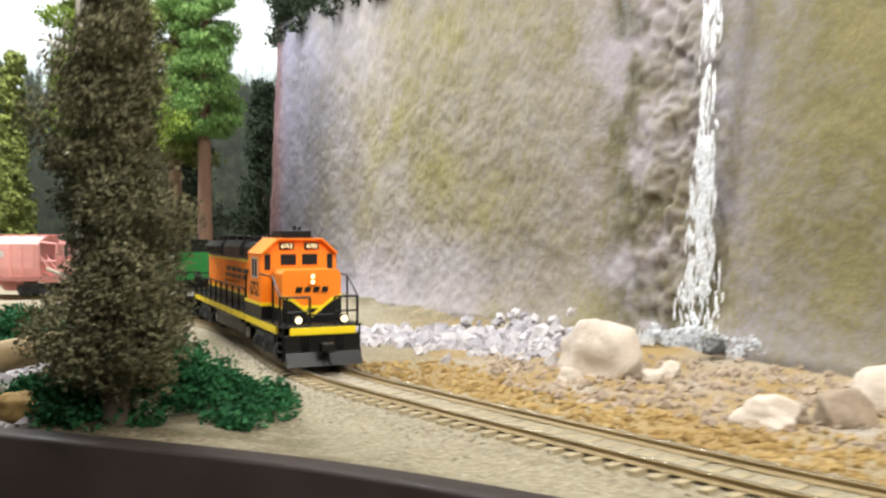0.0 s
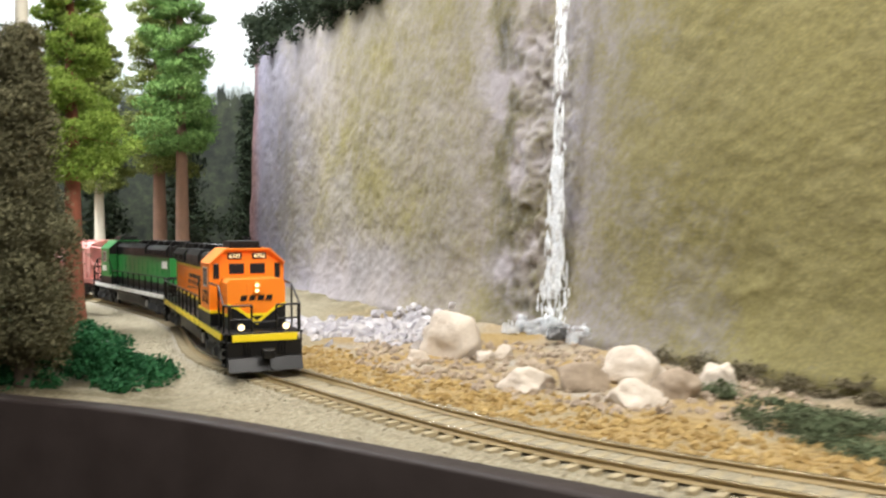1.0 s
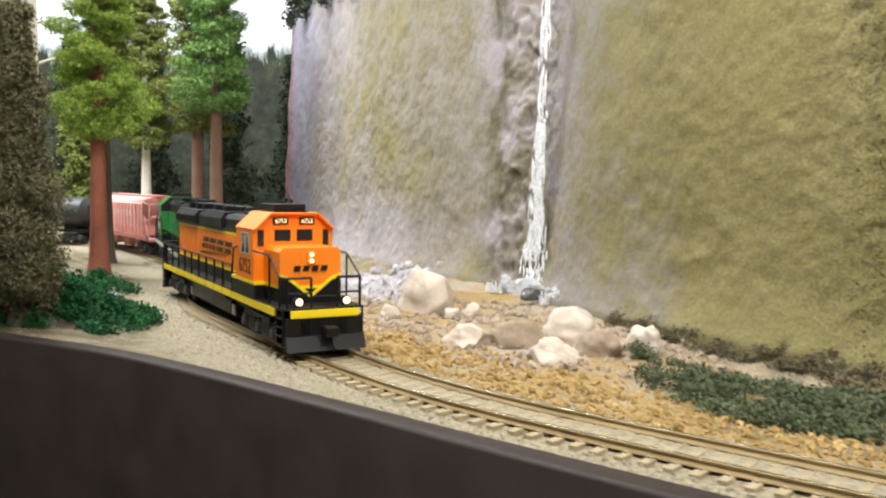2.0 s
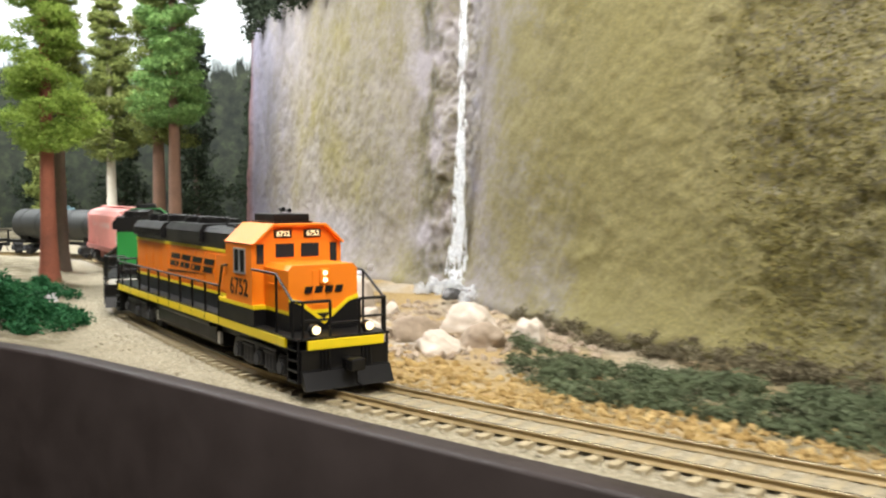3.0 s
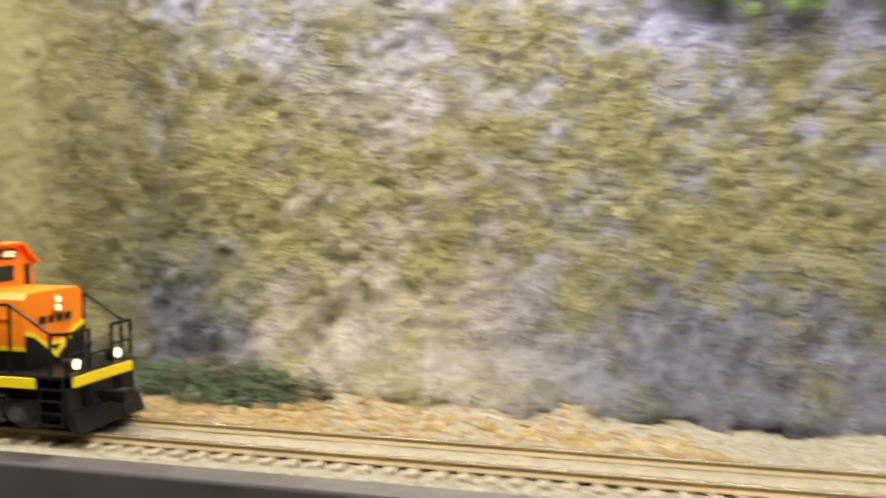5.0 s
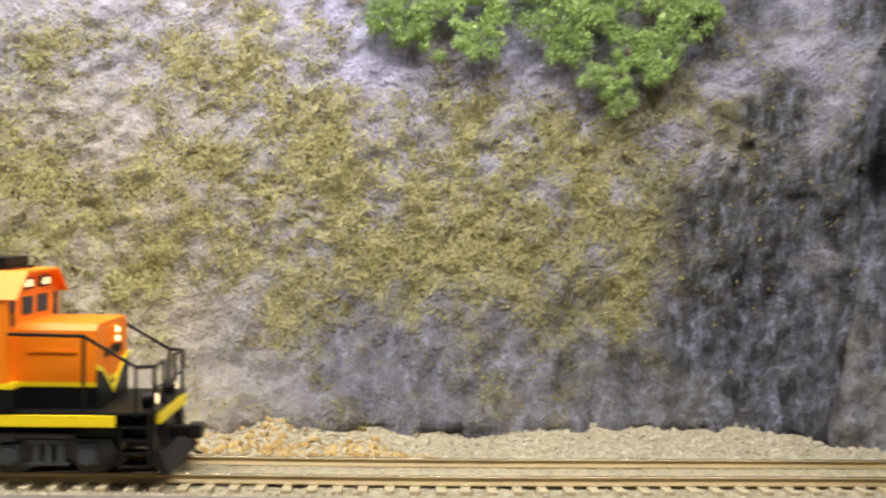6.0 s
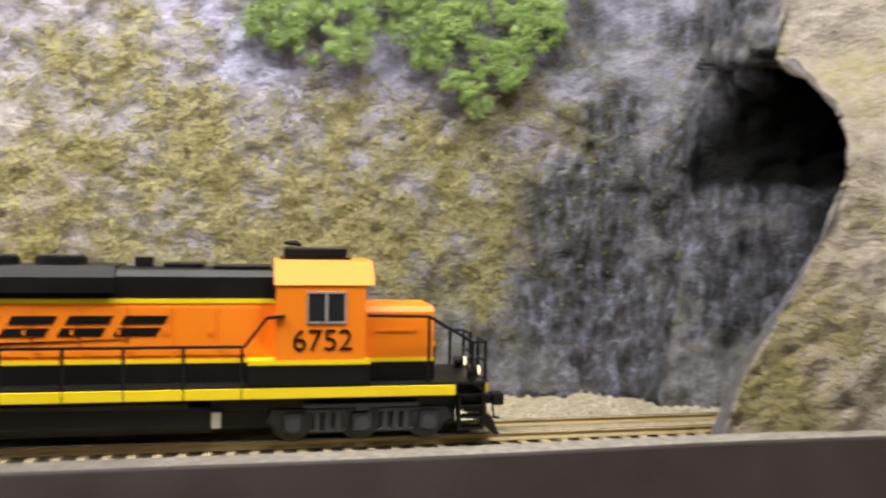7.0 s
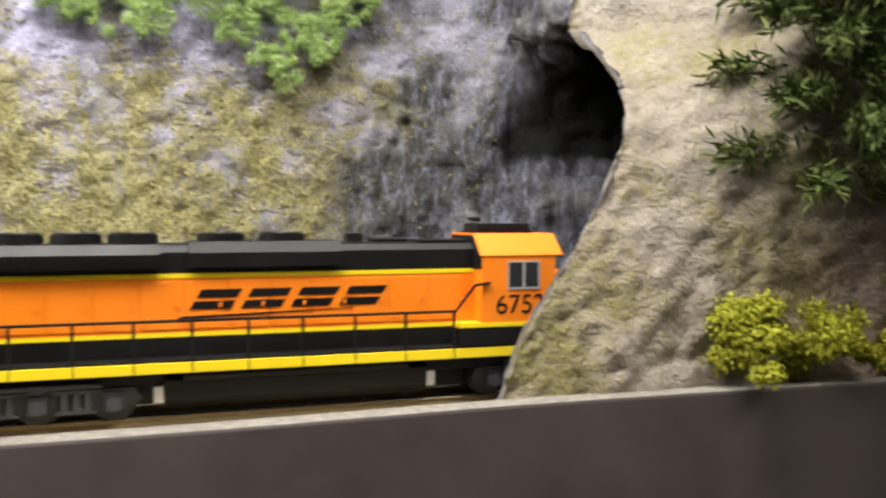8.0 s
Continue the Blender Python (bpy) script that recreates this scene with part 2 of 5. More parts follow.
def backdrop_mat():
    """A painted board: pale sky over a hazy, dark line of forest."""
    m, nt, links, bsdf = nodes_of("painted_backdrop")
    tc = nt.new("ShaderNodeTexCoord")
    sep = nt.new("ShaderNodeSeparateXYZ")
    links.new(tc.outputs["Object"], sep.inputs[0])
    spire = noise_node(nt, links, 38.0, 4.0, 0.75)
    stretch = nt.new("ShaderNodeMapping")
    stretch.inputs["Scale"].default_value = (1.0, 1.0, 0.30)
    links.new(tc.outputs["Object"], stretch.inputs[0])
    links.new(stretch.outputs[0], spire.inputs["Vector"])
    blot = noise_node(nt, links, 55.0, 4.0, 0.7)
    top = math_node(nt, links, "ADD", math_node(nt, links, "MULTIPLY", spire.outputs[0], 0.16), 0.205)
    inwood = math_node(nt, links, "MULTIPLY", math_node(nt, links, "SUBTRACT", top, sep.outputs[2]), 40.0, True)
    haze = math_node(nt, links, "MULTIPLY", math_node(nt, links, "SUBTRACT", math_node(nt, links, "ADD", top, 0.05), sep.outputs[2]), 30.0, True)
    sky = ramp_node(nt, links, blot.outputs[0], ((0.3, (0.84, 0.89, 0.91)), (0.6, (0.92, 0.94, 0.94))))
    wood = ramp_node(nt, links, blot.outputs[0], ((0.32, (0.010, 0.014, 0.010)), (0.52, (0.028, 0.036, 0.021)), (0.72, (0.062, 0.075, 0.037))))
    col = mix_node(nt, links, math_node(nt, links, "MULTIPLY", haze, 0.5), sky, (0.45, 0.56, 0.56))
    links.new(mix_node(nt, links, inwood, col, wood), bsdf.inputs["Base Color"])
    bsdf.inputs["Roughness"].default_value = 0.8
    return m


def water_mat():
    m, nt, links, bsdf = nodes_of("acrylic_water")
    fine = noise_node(nt, links, 500.0, 4.0)
    links.new(ramp_node(nt, links, fine.outputs[0], ((0.3, (0.62, 0.66, 0.72)), (0.6, (0.88, 0.90, 0.92)))), bsdf.inputs["Base Color"])
    bsdf.inputs["Roughness"].default_value, bsdf.inputs["Coat Weight"].default_value = 0.15, 0.6
    bsdf.inputs["Transmission Weight"].default_value = 0.15
    links.new(bump_node(nt, links, fine.outputs[0], 0.8, 0.001), bsdf.inputs["Normal"])
    return m


CLIFF, GROUND, BACKDROP, WATER = cliff_mat(), ground_mat(), backdrop_mat(), water_mat()
FASCIA = plain("fascia_paint", (0.034, 0.025, 0.023), 0.6, grain=300, vary=0.2, spec=0.3)
def top_edge_mat():
    m, nt, links, bsdf = nodes_of("fascia_raw_edge")
    coord, axis = nt.new("ShaderNodeTexCoord"), nt.new("ShaderNodeSeparateXYZ")
    links.new(coord.outputs["Object"], axis.inputs[0])
    fine, mid = noise_node(nt, links, 400.0), noise_node(nt, links, 40.0, 3.0)
    raw = ramp_node(nt, links, fine.outputs[0], ((0.3, (0.15, 0.135, 0.115)), (0.7, (0.28, 0.255, 0.22))))
    # edge colour goes from dark to pale with x, broken up by noise
    edge_pos = math_node(nt, links, "ADD", axis.outputs[0], math_node(nt, links, "MULTIPLY", math_node(nt, links, "SUBTRACT", mid.outputs[0], 0.5), 0.12))
    links.new(mix_node(nt, links, ramp_node(nt, links, edge_pos, ((0.29, (0, 0, 0)), (0.46, (1, 1, 1)))), (0.055, 0.044, 0.038), raw), bsdf.inputs["Base Color"])
    bsdf.inputs["Roughness"].default_value = 0.85
    links.new(bump_node(nt, links, fine.outputs[0], 0.4, 0.0003), bsdf.inputs["Normal"])
    return m


FASCIA_TOP = top_edge_mat()
WALL_PAINT = plain("room_wall_paint", (0.55, 0.52, 0.47), 0.9, grain=40)
CARPET = plain("room_carpet", (0.14, 0.12, 0.11), 0.95, grain=200)
ORANGE = plain("orange_enamel", (0.93, 0.235, 0.005), 0.5, vary=0.04, bump=0.00002)
BLACK = plain("black_enamel", (0.007, 0.0066, 0.0066), 0.42, vary=0.25, bump=0.00003, spec=0.3)
YELLOW = plain("yellow_enamel", (0.86, 0.66, 0.012), 0.4, vary=0.05, bump=0.00002)
GREEN = plain("green_enamel", (0.022, 0.23, 0.045), 0.4, vary=0.08, bump=0.00002)
WHITE = plain("white_enamel", (0.78, 0.78, 0.75), 0.45, vary=0.05, bump=0.00002)
TRUCK = plain("grimy_truck_grey", (0.034, 0.035, 0.040), 0.6, vary=0.35)
STEEL = plain("worn_wheel_steel", (0.32, 0.29, 0.26), 0.35, 0.9)
RAIL = plain("bronze_brown_rail", (0.32, 0.235, 0.11), 0.5, 0.15, vary=0.2)
RAILTOP = plain("bright_railhead", (0.62, 0.56, 0.45), 0.22, 0.9)
TIE = plain("cream_weathered_tie", (0.33, 0.275, 0.17), 0.9, grain=1200, vary=0.35, bump=0.0003)
PINK = plain("faded_salmon_paint", (0.84, 0.40, 0.36), 0.6, vary=0.14)
PINKDIM = plain("faded_salmon_underframe", (0.45, 0.18, 0.16), 0.7, vary=0.2)
GLASS = plain("dark_cab_glass", (0.02, 0.022, 0.024), 0.08, bump=0)
ALU = plain("window_aluminium", (0.62, 0.62, 0.62), 0.35, 0.6)
TANKBLACK = plain("dusty_tank_black", (0.040, 0.042, 0.040), 0.5, vary=0.3)
TANKBLUE = plain("pale_blue_valve_paint", (0.30, 0.50, 0.58), 0.5)
NUMGLOW = glow("lit_number_board", (1.0, 0.80, 0.45), 1.6)
LAMPGLOW = glow("lit_headlight", (1.0, 0.80, 0.45), 2.6)
REDBARK = plain("red_bark", (0.26, 0.085, 0.05), 0.9, grain=500, vary=0.35, bump=0.0008)
BROWNBARK = plain("brown_bark", (0.15, 0.085, 0.055), 0.9, grain=500, vary=0.35, bump=0.0008)
GREYBARK = plain("grey_brown_bark", (0.11, 0.085, 0.065), 0.9, grain=500, vary=0.35, bump=0.0008)
PALEBARK = plain("pale_dead_wood", (0.62, 0.58, 0.48), 0.85, grain=400, vary=0.15, bump=0.0005)
LEAF_DARK = foliage_mat("dark_olive_foam", (0.075, 0.072, 0.038), (0.155, 0.146, 0.080), (0.26, 0.245, 0.145))
LEAF_BRIGHT = foliage_mat("bright_green_foam", (0.07, 0.13, 0.02), (0.25, 0.37, 0.06), (0.50, 0.62, 0.16))
LEAF_MID = foliage_mat("green_foam", (0.035, 0.08, 0.022), (0.13, 0.24, 0.065), (0.30, 0.44, 0.14))
LEAF_OLIVE = foliage_mat("olive_foam", (0.05, 0.065, 0.016), (0.15, 0.18, 0.045), (0.31, 0.34, 0.10))
LEAF_BUSH = foliage_mat("deep_green_foam", (0.008, 0.045, 0.016), (0.025, 0.115, 0.042), (0.06, 0.20, 0.08))
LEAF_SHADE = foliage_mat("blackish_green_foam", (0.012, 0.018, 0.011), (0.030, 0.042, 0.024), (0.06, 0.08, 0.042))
LEAF_FRESH = foliage_mat("fresh_green_turf", (0.09, 0.15, 0.04), (0.28, 0.40, 0.12), (0.55, 0.66, 0.30))
LEAF_WEED = foliage_mat("weedy_green_brown", (0.050, 0.050, 0.030), (0.095, 0.122, 0.064), (0.19, 0.225, 0.13))
LEAF_YELLOW = foliage_mat("yellow_green_foam", (0.16, 0.15, 0.01), (0.36, 0.36, 0.03), (0.55, 0.56, 0.09))
STONE_PALE = stone_mat("pale_plaster_stone", (0.36, 0.29, 0.23), (0.58, 0.51, 0.43), (0.76, 0.70, 0.62))
STONE_BROWN = stone_mat("brown_stone", (0.16, 0.12, 0.09), (0.33, 0.26, 0.19), (0.52, 0.43, 0.33))
STONE_GREY = stone_mat("grey_white_rubble", (0.19, 0.18, 0.21), (0.42, 0.40, 0.42), (0.70, 0.67, 0.66))
STONE_OCHRE = stone_mat("ochre_gravel", (0.16, 0.095, 0.027), (0.33, 0.215, 0.07), (0.56, 0.42, 0.19))
STONE_SAND = stone_mat("cream_ballast", (0.20, 0.17, 0.115), (0.37, 0.33, 0.24), (0.56, 0.51, 0.41))

LEAF_DRY = foliage_mat("dry_brown_brush", (0.060, 0.048, 0.030), (0.135, 0.115, 0.070), (0.24, 0.215, 0.135))

# ---- plan: track, fascia edge, cliff ----
TRACK = spline([(-1.5, 0.70), (-1.1, 0.745), (-0.80, 0.7675), (-0.6064, 0.7675), (-0.4604, 0.7637), (-0.3598, 0.7577), (-0.2739, 0.7231), (-0.2164, 0.6547), (-0.1613, 0.5839), (-0.1068, 0.496),
                (-0.0506, 0.3627), (-0.0075, 0.3008), (0.0344, 0.2486), (0.0568, 0.2215), (0.0837, 0.1907), (0.1126, 0.1638), (0.1383, 0.1444), (0.1642, 0.1268), (0.1957, 0.1066), (0.2206, 0.0912),
                (0.2439, 0.0769), (0.3101, 0.0362), (0.3841, -0.0106), (0.4303, -0.0406), (0.4653, -0.0625), (0.5207, -0.0955), (0.60, -0.144), (0.70, -0.205), (0.85, -0.30), (0.98, -0.38)], 0.002)
for _ in range(60):
    TRACK[1:-1] = 0.25 * TRACK[:-2] + 0.5 * TRACK[1:-1] + 0.25 * TRACK[2:]
ARC = np.concatenate([[0], np.cumsum(np.linalg.norm(np.diff(TRACK, axis=0), axis=1))])


def on_track(s):
    """The point at arc length s, and the unit direction of travel."""
    p = np.array([np.interp(s, ARC, TRACK[:, 0]), np.interp(s, ARC, TRACK[:, 1])])
    q = np.array([np.interp(s + 0.004, ARC, TRACK[:, 0]), np.interp(s + 0.004, ARC, TRACK[:, 1])])
    r = np.array([np.interp(s - 0.004, ARC, TRACK[:, 0]), np.interp(s - 0.004, ARC, TRACK[:, 1])])
    d = (q - r) / np.linalg.norm(q - r)
    return p, d


EDGE = spline([(-1.6, 0.43, 0), (-0.9, 0.39, 0), (-0.4, 0.32, 0), (-0.22, 0.278, 0), (-0.107, 0.240, 0), (-0.02, 0.205, 0), (0.072, 0.147, 0), (0.104, 0.125, 0), (0.157, 0.090, 0), (0.229, 0.044, 0), (0.268, 0.018, 0.001),
               (0.361, -0.052, 0.0045), (0.443, -0.112, 0.0065), (0.52, -0.158, 0.007), (0.621, -0.224, 0.007), (0.75, -0.312, 0.007), (1.1, -0.56, 0.007)], 0.004)
for _ in range(20):
    EDGE[1:-1] = 0.25 * EDGE[:-2] + 0.5 * EDGE[1:-1] + 0.25 * EDGE[2:]
FX, FY, FZ = EDGE[:, 0], EDGE[:, 1], EDGE[:, 2] - 0.0005


def track_distance(x, y):
    best = np.full(len(x), 9.0)
    for k in range(0, len(TRACK), 3):
        np.minimum(best, np.hypot(x - TRACK[k, 0], y - TRACK[k, 1]), out=best)
    return best


CLIFF_PLAN = spline([(0.182, 1.356), (0.000, 1.211), (-0.121, 1.066), (-0.172, 0.969), (-0.177, 0.914), (-0.151, 0.866), (-0.109, 0.799), (0.012, 0.612), (0.073, 0.523), (0.107, 0.477), (0.128, 0.447), (0.157, 0.388), (0.188, 0.335), (0.210, 0.303), (0.257, 0.242), (0.279, 0.216), (0.299, 0.176), (0.327, 0.139), (0.366, 0.099), (0.412, 0.067), (0.460, 0.034), (0.513, -0.004), (0.553, -0.025), (0.593, -0.053), (0.601, -0.078)], 0.0015)


def wall_y(x):
    return np.interp(x, CLIFF_PLAN[330:, 0], CLIFF_PLAN[330:, 1])


def ground_height(x, y):
    x, y = np.atleast_1d(np.asarray(x, float)), np.atleast_1d(np.asarray(y, float))
    p = np.stack([x, y, np.zeros_like(x)], 1)
    d = track_distance(x, y)
    z = -0.0052 + 0.0018 * fbm(p, 14.0, 2, 5) + 0.0008 * fbm(p, 90.0, 2, 9)
    z += 0.006 * smooth01(0.035, 0.11, d) * (y > 0.2) * smooth01(-0.02, -0.12, x)
    wall = wall_y(x)
    near = wall - y
    z += (0.003 + 0.0025 * smooth01(0.2, 0.3, x) + 0.002 * fbm(p, 45.0, 2, 13)) * smooth01(0.05, 0.0, near) * smooth01(0.014, 0.03, d)
    edge = y - np.interp(x, FX, FY)
    fz = np.interp(x, FX, FZ)
    z += (fz + 0.003) * smooth01(0.03, 0.008, edge) * smooth01(0.016, 0.028, d)
    droop = smooth01(0.026, 0.005, edge) * smooth01(0.06, 0.0, x)
    z = z * (1 - droop) + (fz - 0.0010) * droop
    bed, trough = smooth01(0.024, 0.0180, d), smooth01(0.0178, 0.0148, d) * smooth01(0.0085, 0.0115, d)
    return z * (1 - bed) + (-0.0025 - 0.0013 * trough + 0.00025 * fbm(p, 300.0, 2, 3)) * bed


def part(name, me, parent, label=""):
    ob = new(name, me)
    if parent:
        ob.parent = parent
    return tagged(ob, label=label) if label else ob


def thing(name, label, category, group="", kind=""):
    return tagged(new(name), label, category, group, kind)


def rigid(name, me, label, category, group="", kind=""):
    return tagged(new(name, me), label, category, group, kind)


# ---- setting ----
xs = np.concatenate([np.arange(-1.5, -0.46, 0.012), np.arange(-0.46, 0.72, 0.0024), np.arange(0.72, 1.05, 0.012)])
ws = np.concatenate([np.arange(0, 0.12, 0.0022), np.arange(0.12, 0.35, 0.003), np.arange(0.35, 1.3, 0.009)])
gx, gw = np.meshgrid(xs, ws)
gx, gy = gx.ravel(), (np.interp(gx, FX, FY) + 0.003 + gw).ravel()
gz = ground_height(gx, gy)
gme = grid_mesh("ground", np.stack([gx, gy, gz], 1), len(ws), len(xs), GROUND)
gd, gp = track_distance(gx, gy), np.stack([gx, gy, np.zeros_like(gx)], 1)
beyond = gy - np.interp(gx, TRACK[:, 0], TRACK[:, 1])
zone(gme, "ochre", smooth01(0.014, 0.022, gd) * smooth01(0.0, 0.008, beyond) * smooth01(-0.05, 0.02, gx) * smooth01(0.46, 0.34, gx) * np.clip(0.75 + 0.5 * fbm(gp, 40, 2, 2), 0, 1))
zone(gme, "grey", np.clip(smooth01(0.055, 0.075, gd) * smooth01(0.0, 0.01, beyond) * (gx > 0) + smooth01(0.02, 0.012, gd) * smooth01(0.02, -0.06, gx), 0, 1))
zone(gme, "turf", np.clip(smooth01(0.03, 0.055, gd) * smooth01(0.0, -0.01, beyond) * smooth01(0.05, -0.06, gx) + smooth01(0.10, 0.16, gd) * smooth01(0.1, 0.0, gx), 0, 1) * 0.9 + 0.85 * smooth01(0.165, 0.20, gx) * smooth01(0.40, 0.33, gx) * smooth01(0.0, 0.008, beyond) * smooth01(0.024, 0.034, gd + 0.006 * fbm(gp, 60, 2, 8)))
tagged(new("ground", gme), "sandy scenery ground with cream ballast and ochre gravel", "ground", kind="structure")

nf = 400
fxs = np.linspace(-1.55, 1.06, nf)
fys, fzs = np.interp(fxs, FX, FY), np.interp(fxs, FX, FZ)
fn = np.stack([-np.gradient(fys), np.gradient(fxs)], 1)
fn /= np.linalg.norm(fn, axis=1)[:, None]
prof = [(0.0, -0.30), (0.0, -0.0012), (0.0007, -0.0002), (0.0014, 0.0), (0.0082, 0.0), (0.009, -0.0006), (0.009, -0.02)]
fv = np.vstack([np.stack([fxs - fn[:, 0] * (0.002 - o), fys - fn[:, 1] * (0.002 - o), np.where(z < -0.25, -0.30, fzs + z)], 1) for o, z in prof])
fme = grid_mesh("fascia", fv, len(prof), nf, FASCIA)
fme.materials.append(FASCIA_TOP)
idx = np.zeros((len(prof) - 1, nf - 1), np.int32)
idx[2:, (fxs[:-1] > 0.28)] = 1
fme.polygons.foreach_set("material_index", idx.ravel())
tagged(new("fascia", fme), "dark brown fascia board with a pale raw top edge", "fascia", kind="structure")

# the cliff: one sheet that runs along the wall, round into the tunnel and out again over the near hill
P0, DIR, NRM = np.array([0.504, -0.0845]), np.array([0.85, -0.527]), np.array([0.527, 0.85])
cz = np.concatenate([np.arange(-0.014, 0.19, 0.0015), np.arange(0.19, 0.33, 0.003)])
NA, NB, NC, ND, NE = len(CLIFF_PLAN), 130, 14, 130, 150
tan_a = np.gradient(CLIFF_PLAN, axis=0)
tan_a /= np.linalg.norm(tan_a, axis=1)[:, None]
out_a = np.stack([tan_a[:, 1], -tan_a[:, 0]], 1)
rows_xyz = []
for z in cz:
    lean = -0.10 * max(z, 0) + 0.017 * math.exp(-max(z, 0) / 0.014)
    bulge = np.interp(CLIFF_PLAN[:, 0], [-0.2, 0.1, 0.3, 0.4, 0.6], [0.2, 0.5, 0.8, 1.3, 1.2])
    a = CLIFF_PLAN + out_a * (lean * bulge)[:, None]
    depth = float(np.interp(z, [0.08, 0.098, 0.112, 0.121, 0.127], [0.34, 0.34, 0.20, 0.05, 0.0]))
    near_n = float(np.interp(z, [0.0, 0.046, 0.081, 0.09, 0.102, 0.1135, 0.122, 0.2], [-0.045, -0.040, -0.032, -0.028, -0.02, -0.005, 0.01, 0.02]))
    near_a = float(np.interp(z, [0.0, 0.008, 0.021, 0.032, 0.046, 0.063, 0.081, 0.09, 0.102, 0.1135, 0.122, 0.2], [0.042, 0.0455, 0.0506, 0.0589, 0.0688, 0.080, 0.090, 0.093, 0.0944, 0.094, 0.092, 0.105]))
    pf = a[-1]
    sf = np.linspace(0, 1, NB + 1)[1:, None] ** 1.8
    wall_n = float(np.interp(z, [0.0, 0.070, 0.079, 0.09, 0.12], [0.025, 0.028, 0.042, 0.047, 0.036]))
    tfar = P0 + DIR * (0.098 + depth * sf) + NRM * wall_n
    blend = np.clip(sf / 0.16, 0, 1)
    b = pf * (1 - blend) + tfar * blend if depth > 0.01 else pf + (P0 + DIR * near_a + NRM * near_n - pf) * sf * 0.34
    edge = P0 + DIR * near_a + NRM * near_n
    inner_n = max(-0.017, near_n + 0.014) if z > 0.095 else -0.017
    d = P0 + DIR * (near_a + 0.012 + depth * sf[::-1]) + NRM * inner_n
    bd = np.clip((1 - sf) / 0.10, 0, 1)
    d = edge * (1 - bd) + d * bd if depth > 0.01 else edge + (pf - edge) * (1 - sf) * 0.34
    c = b[-1] + (d[0] - b[-1]) * np.linspace(0, 1, NC + 2)[1:-1, None]
    se = np.linspace(0, 1, NE)[:, None] ** 1.4
    fas = np.stack([np.interp(edge[0] + se[:, 0] * 0.42, FX, FX), np.interp(edge[0] + se[:, 0] * 0.42, FX, FY)], 1)
    face = fas + np.array([0.57, 0.82]) * (0.006 + 0.10 * max(z, 0))
    be = smooth01(0.0, 0.06, se)
    e = (edge + (face - face[0])) * (1 - be) + face * be
    rows_xyz.append(np.column_stack([np.vstack([a, b, c, d, e]), np.full(NA + NB + NC + ND + NE, z)]))
V = np.array(rows_xyz)
du, dv = np.gradient(V, axis=1), np.gradient(V, axis=0)
nrm = np.cross(dv, du)
nrm /= np.linalg.norm(nrm, axis=2)[..., None] + 1e-9
flat = V.reshape(-1, 3)
flat[:, 2] *= np.where(flat[:, 2] > 0, np.interp(flat[:, 0], [-0.2, -0.03, 0.06, 0.3], [0.80, 0.80, 1.0, 1.0]), 1)
cols = V.shape[1]
u = np.tile(np.arange(cols), len(cz))
is_a, is_tun, is_e = u < NA, (u >= NA) & (u < NA + NB + NC + ND), u >= NA + NB + NC + ND
x, y, z = flat.T
rough_zone = np.where(is_a, 0.16 + 0.84 * smooth01(0.22, 0.31, x), 0.8)
aniso = flat * np.array([1, 1, 0.55])
fall = np.exp(-((x - 0.117 - 0.05 * (z - 0.05)) / 0.015) ** 2) * is_a
amount = 0.0045 * (0.5 + 0.5 * rough_zone) * np.where(is_e, 0.75, 1 - 0.68 * smooth01(0.30, 0.38, x)) * fbm(aniso, 24, 2, 11) * np.where(is_e, 0.8, 1) + rough_zone * (np.where(is_e, 1.15, 1 - 0.3 * smooth01(0.34, 0.40, x)) * (0.0010 * fbm(flat, 60, 2, 21) + 0.0013 * fbm(flat, 150, 2, 31)) + 0.0011 * fbm(flat, 330, 1, 36)) + 0.0005 * (0.35 + rough_zone) * fbm(flat, 300, 2, 41)
crag = smooth01(0.06, 0.0, z) * smooth01(0.28, 0.33, x) * is_a
amount += crag * 0.0052 * fbm(flat * np.array([1, 1, 0.7]), 95, 3, 51)
tun_in = (flat[:, :2] - P0) @ DIR
wet = np.where(is_a, smooth01(0.565, 0.60, x), np.where(is_tun, smooth01(0.24, 0.16, tun_in), 0)) * smooth01(0.125, 0.09, z) * (u < NA + NB)
amount += wet * (0.0050 * fbm(flat * np.array([1, 1, 0.28]), 85, 3, 56) + 0.0016 * fbm(flat, 260, 2, 57))
ridge = 1 - np.abs(fbm(np.stack([x * 0.8 + z * 0.9, y, z * 1.1 - x * 0.9], 1), 17, 2, 58))
amount += is_a * smooth01(0.15, 0.19, x) * smooth01(0.33, 0.28, x) * (0.0036 * np.clip(ridge - 0.55, 0, 1) + 0.0006 * fbm(flat, 150, 2, 59))
amount += is_a * smooth01(0.10, 0.05, x) * (0.0008 * fbm(flat, 70, 2, 62) + 0.0005 * fbm(flat, 190, 2, 63))
amount += fall * (0.0040 * fbm(flat, 170, 2, 61) - 0.004)
amount *= np.where(is_tun, 0.8, 1.0)
amount += is_tun * smooth01(0.108, 0.122, z) * (0.0065 * fbm(flat, 38, 3, 64) + 0.0018 * fbm(flat, 170, 2, 65))
flat = flat + nrm.reshape(-1, 3) * (-amount)[:, None]
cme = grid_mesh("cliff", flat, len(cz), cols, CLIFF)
n_low, n_mid, n_hi = fbm(flat, 9, 2, 71), fbm(flat, 30, 2, 72), fbm(flat, 90, 2, 73)
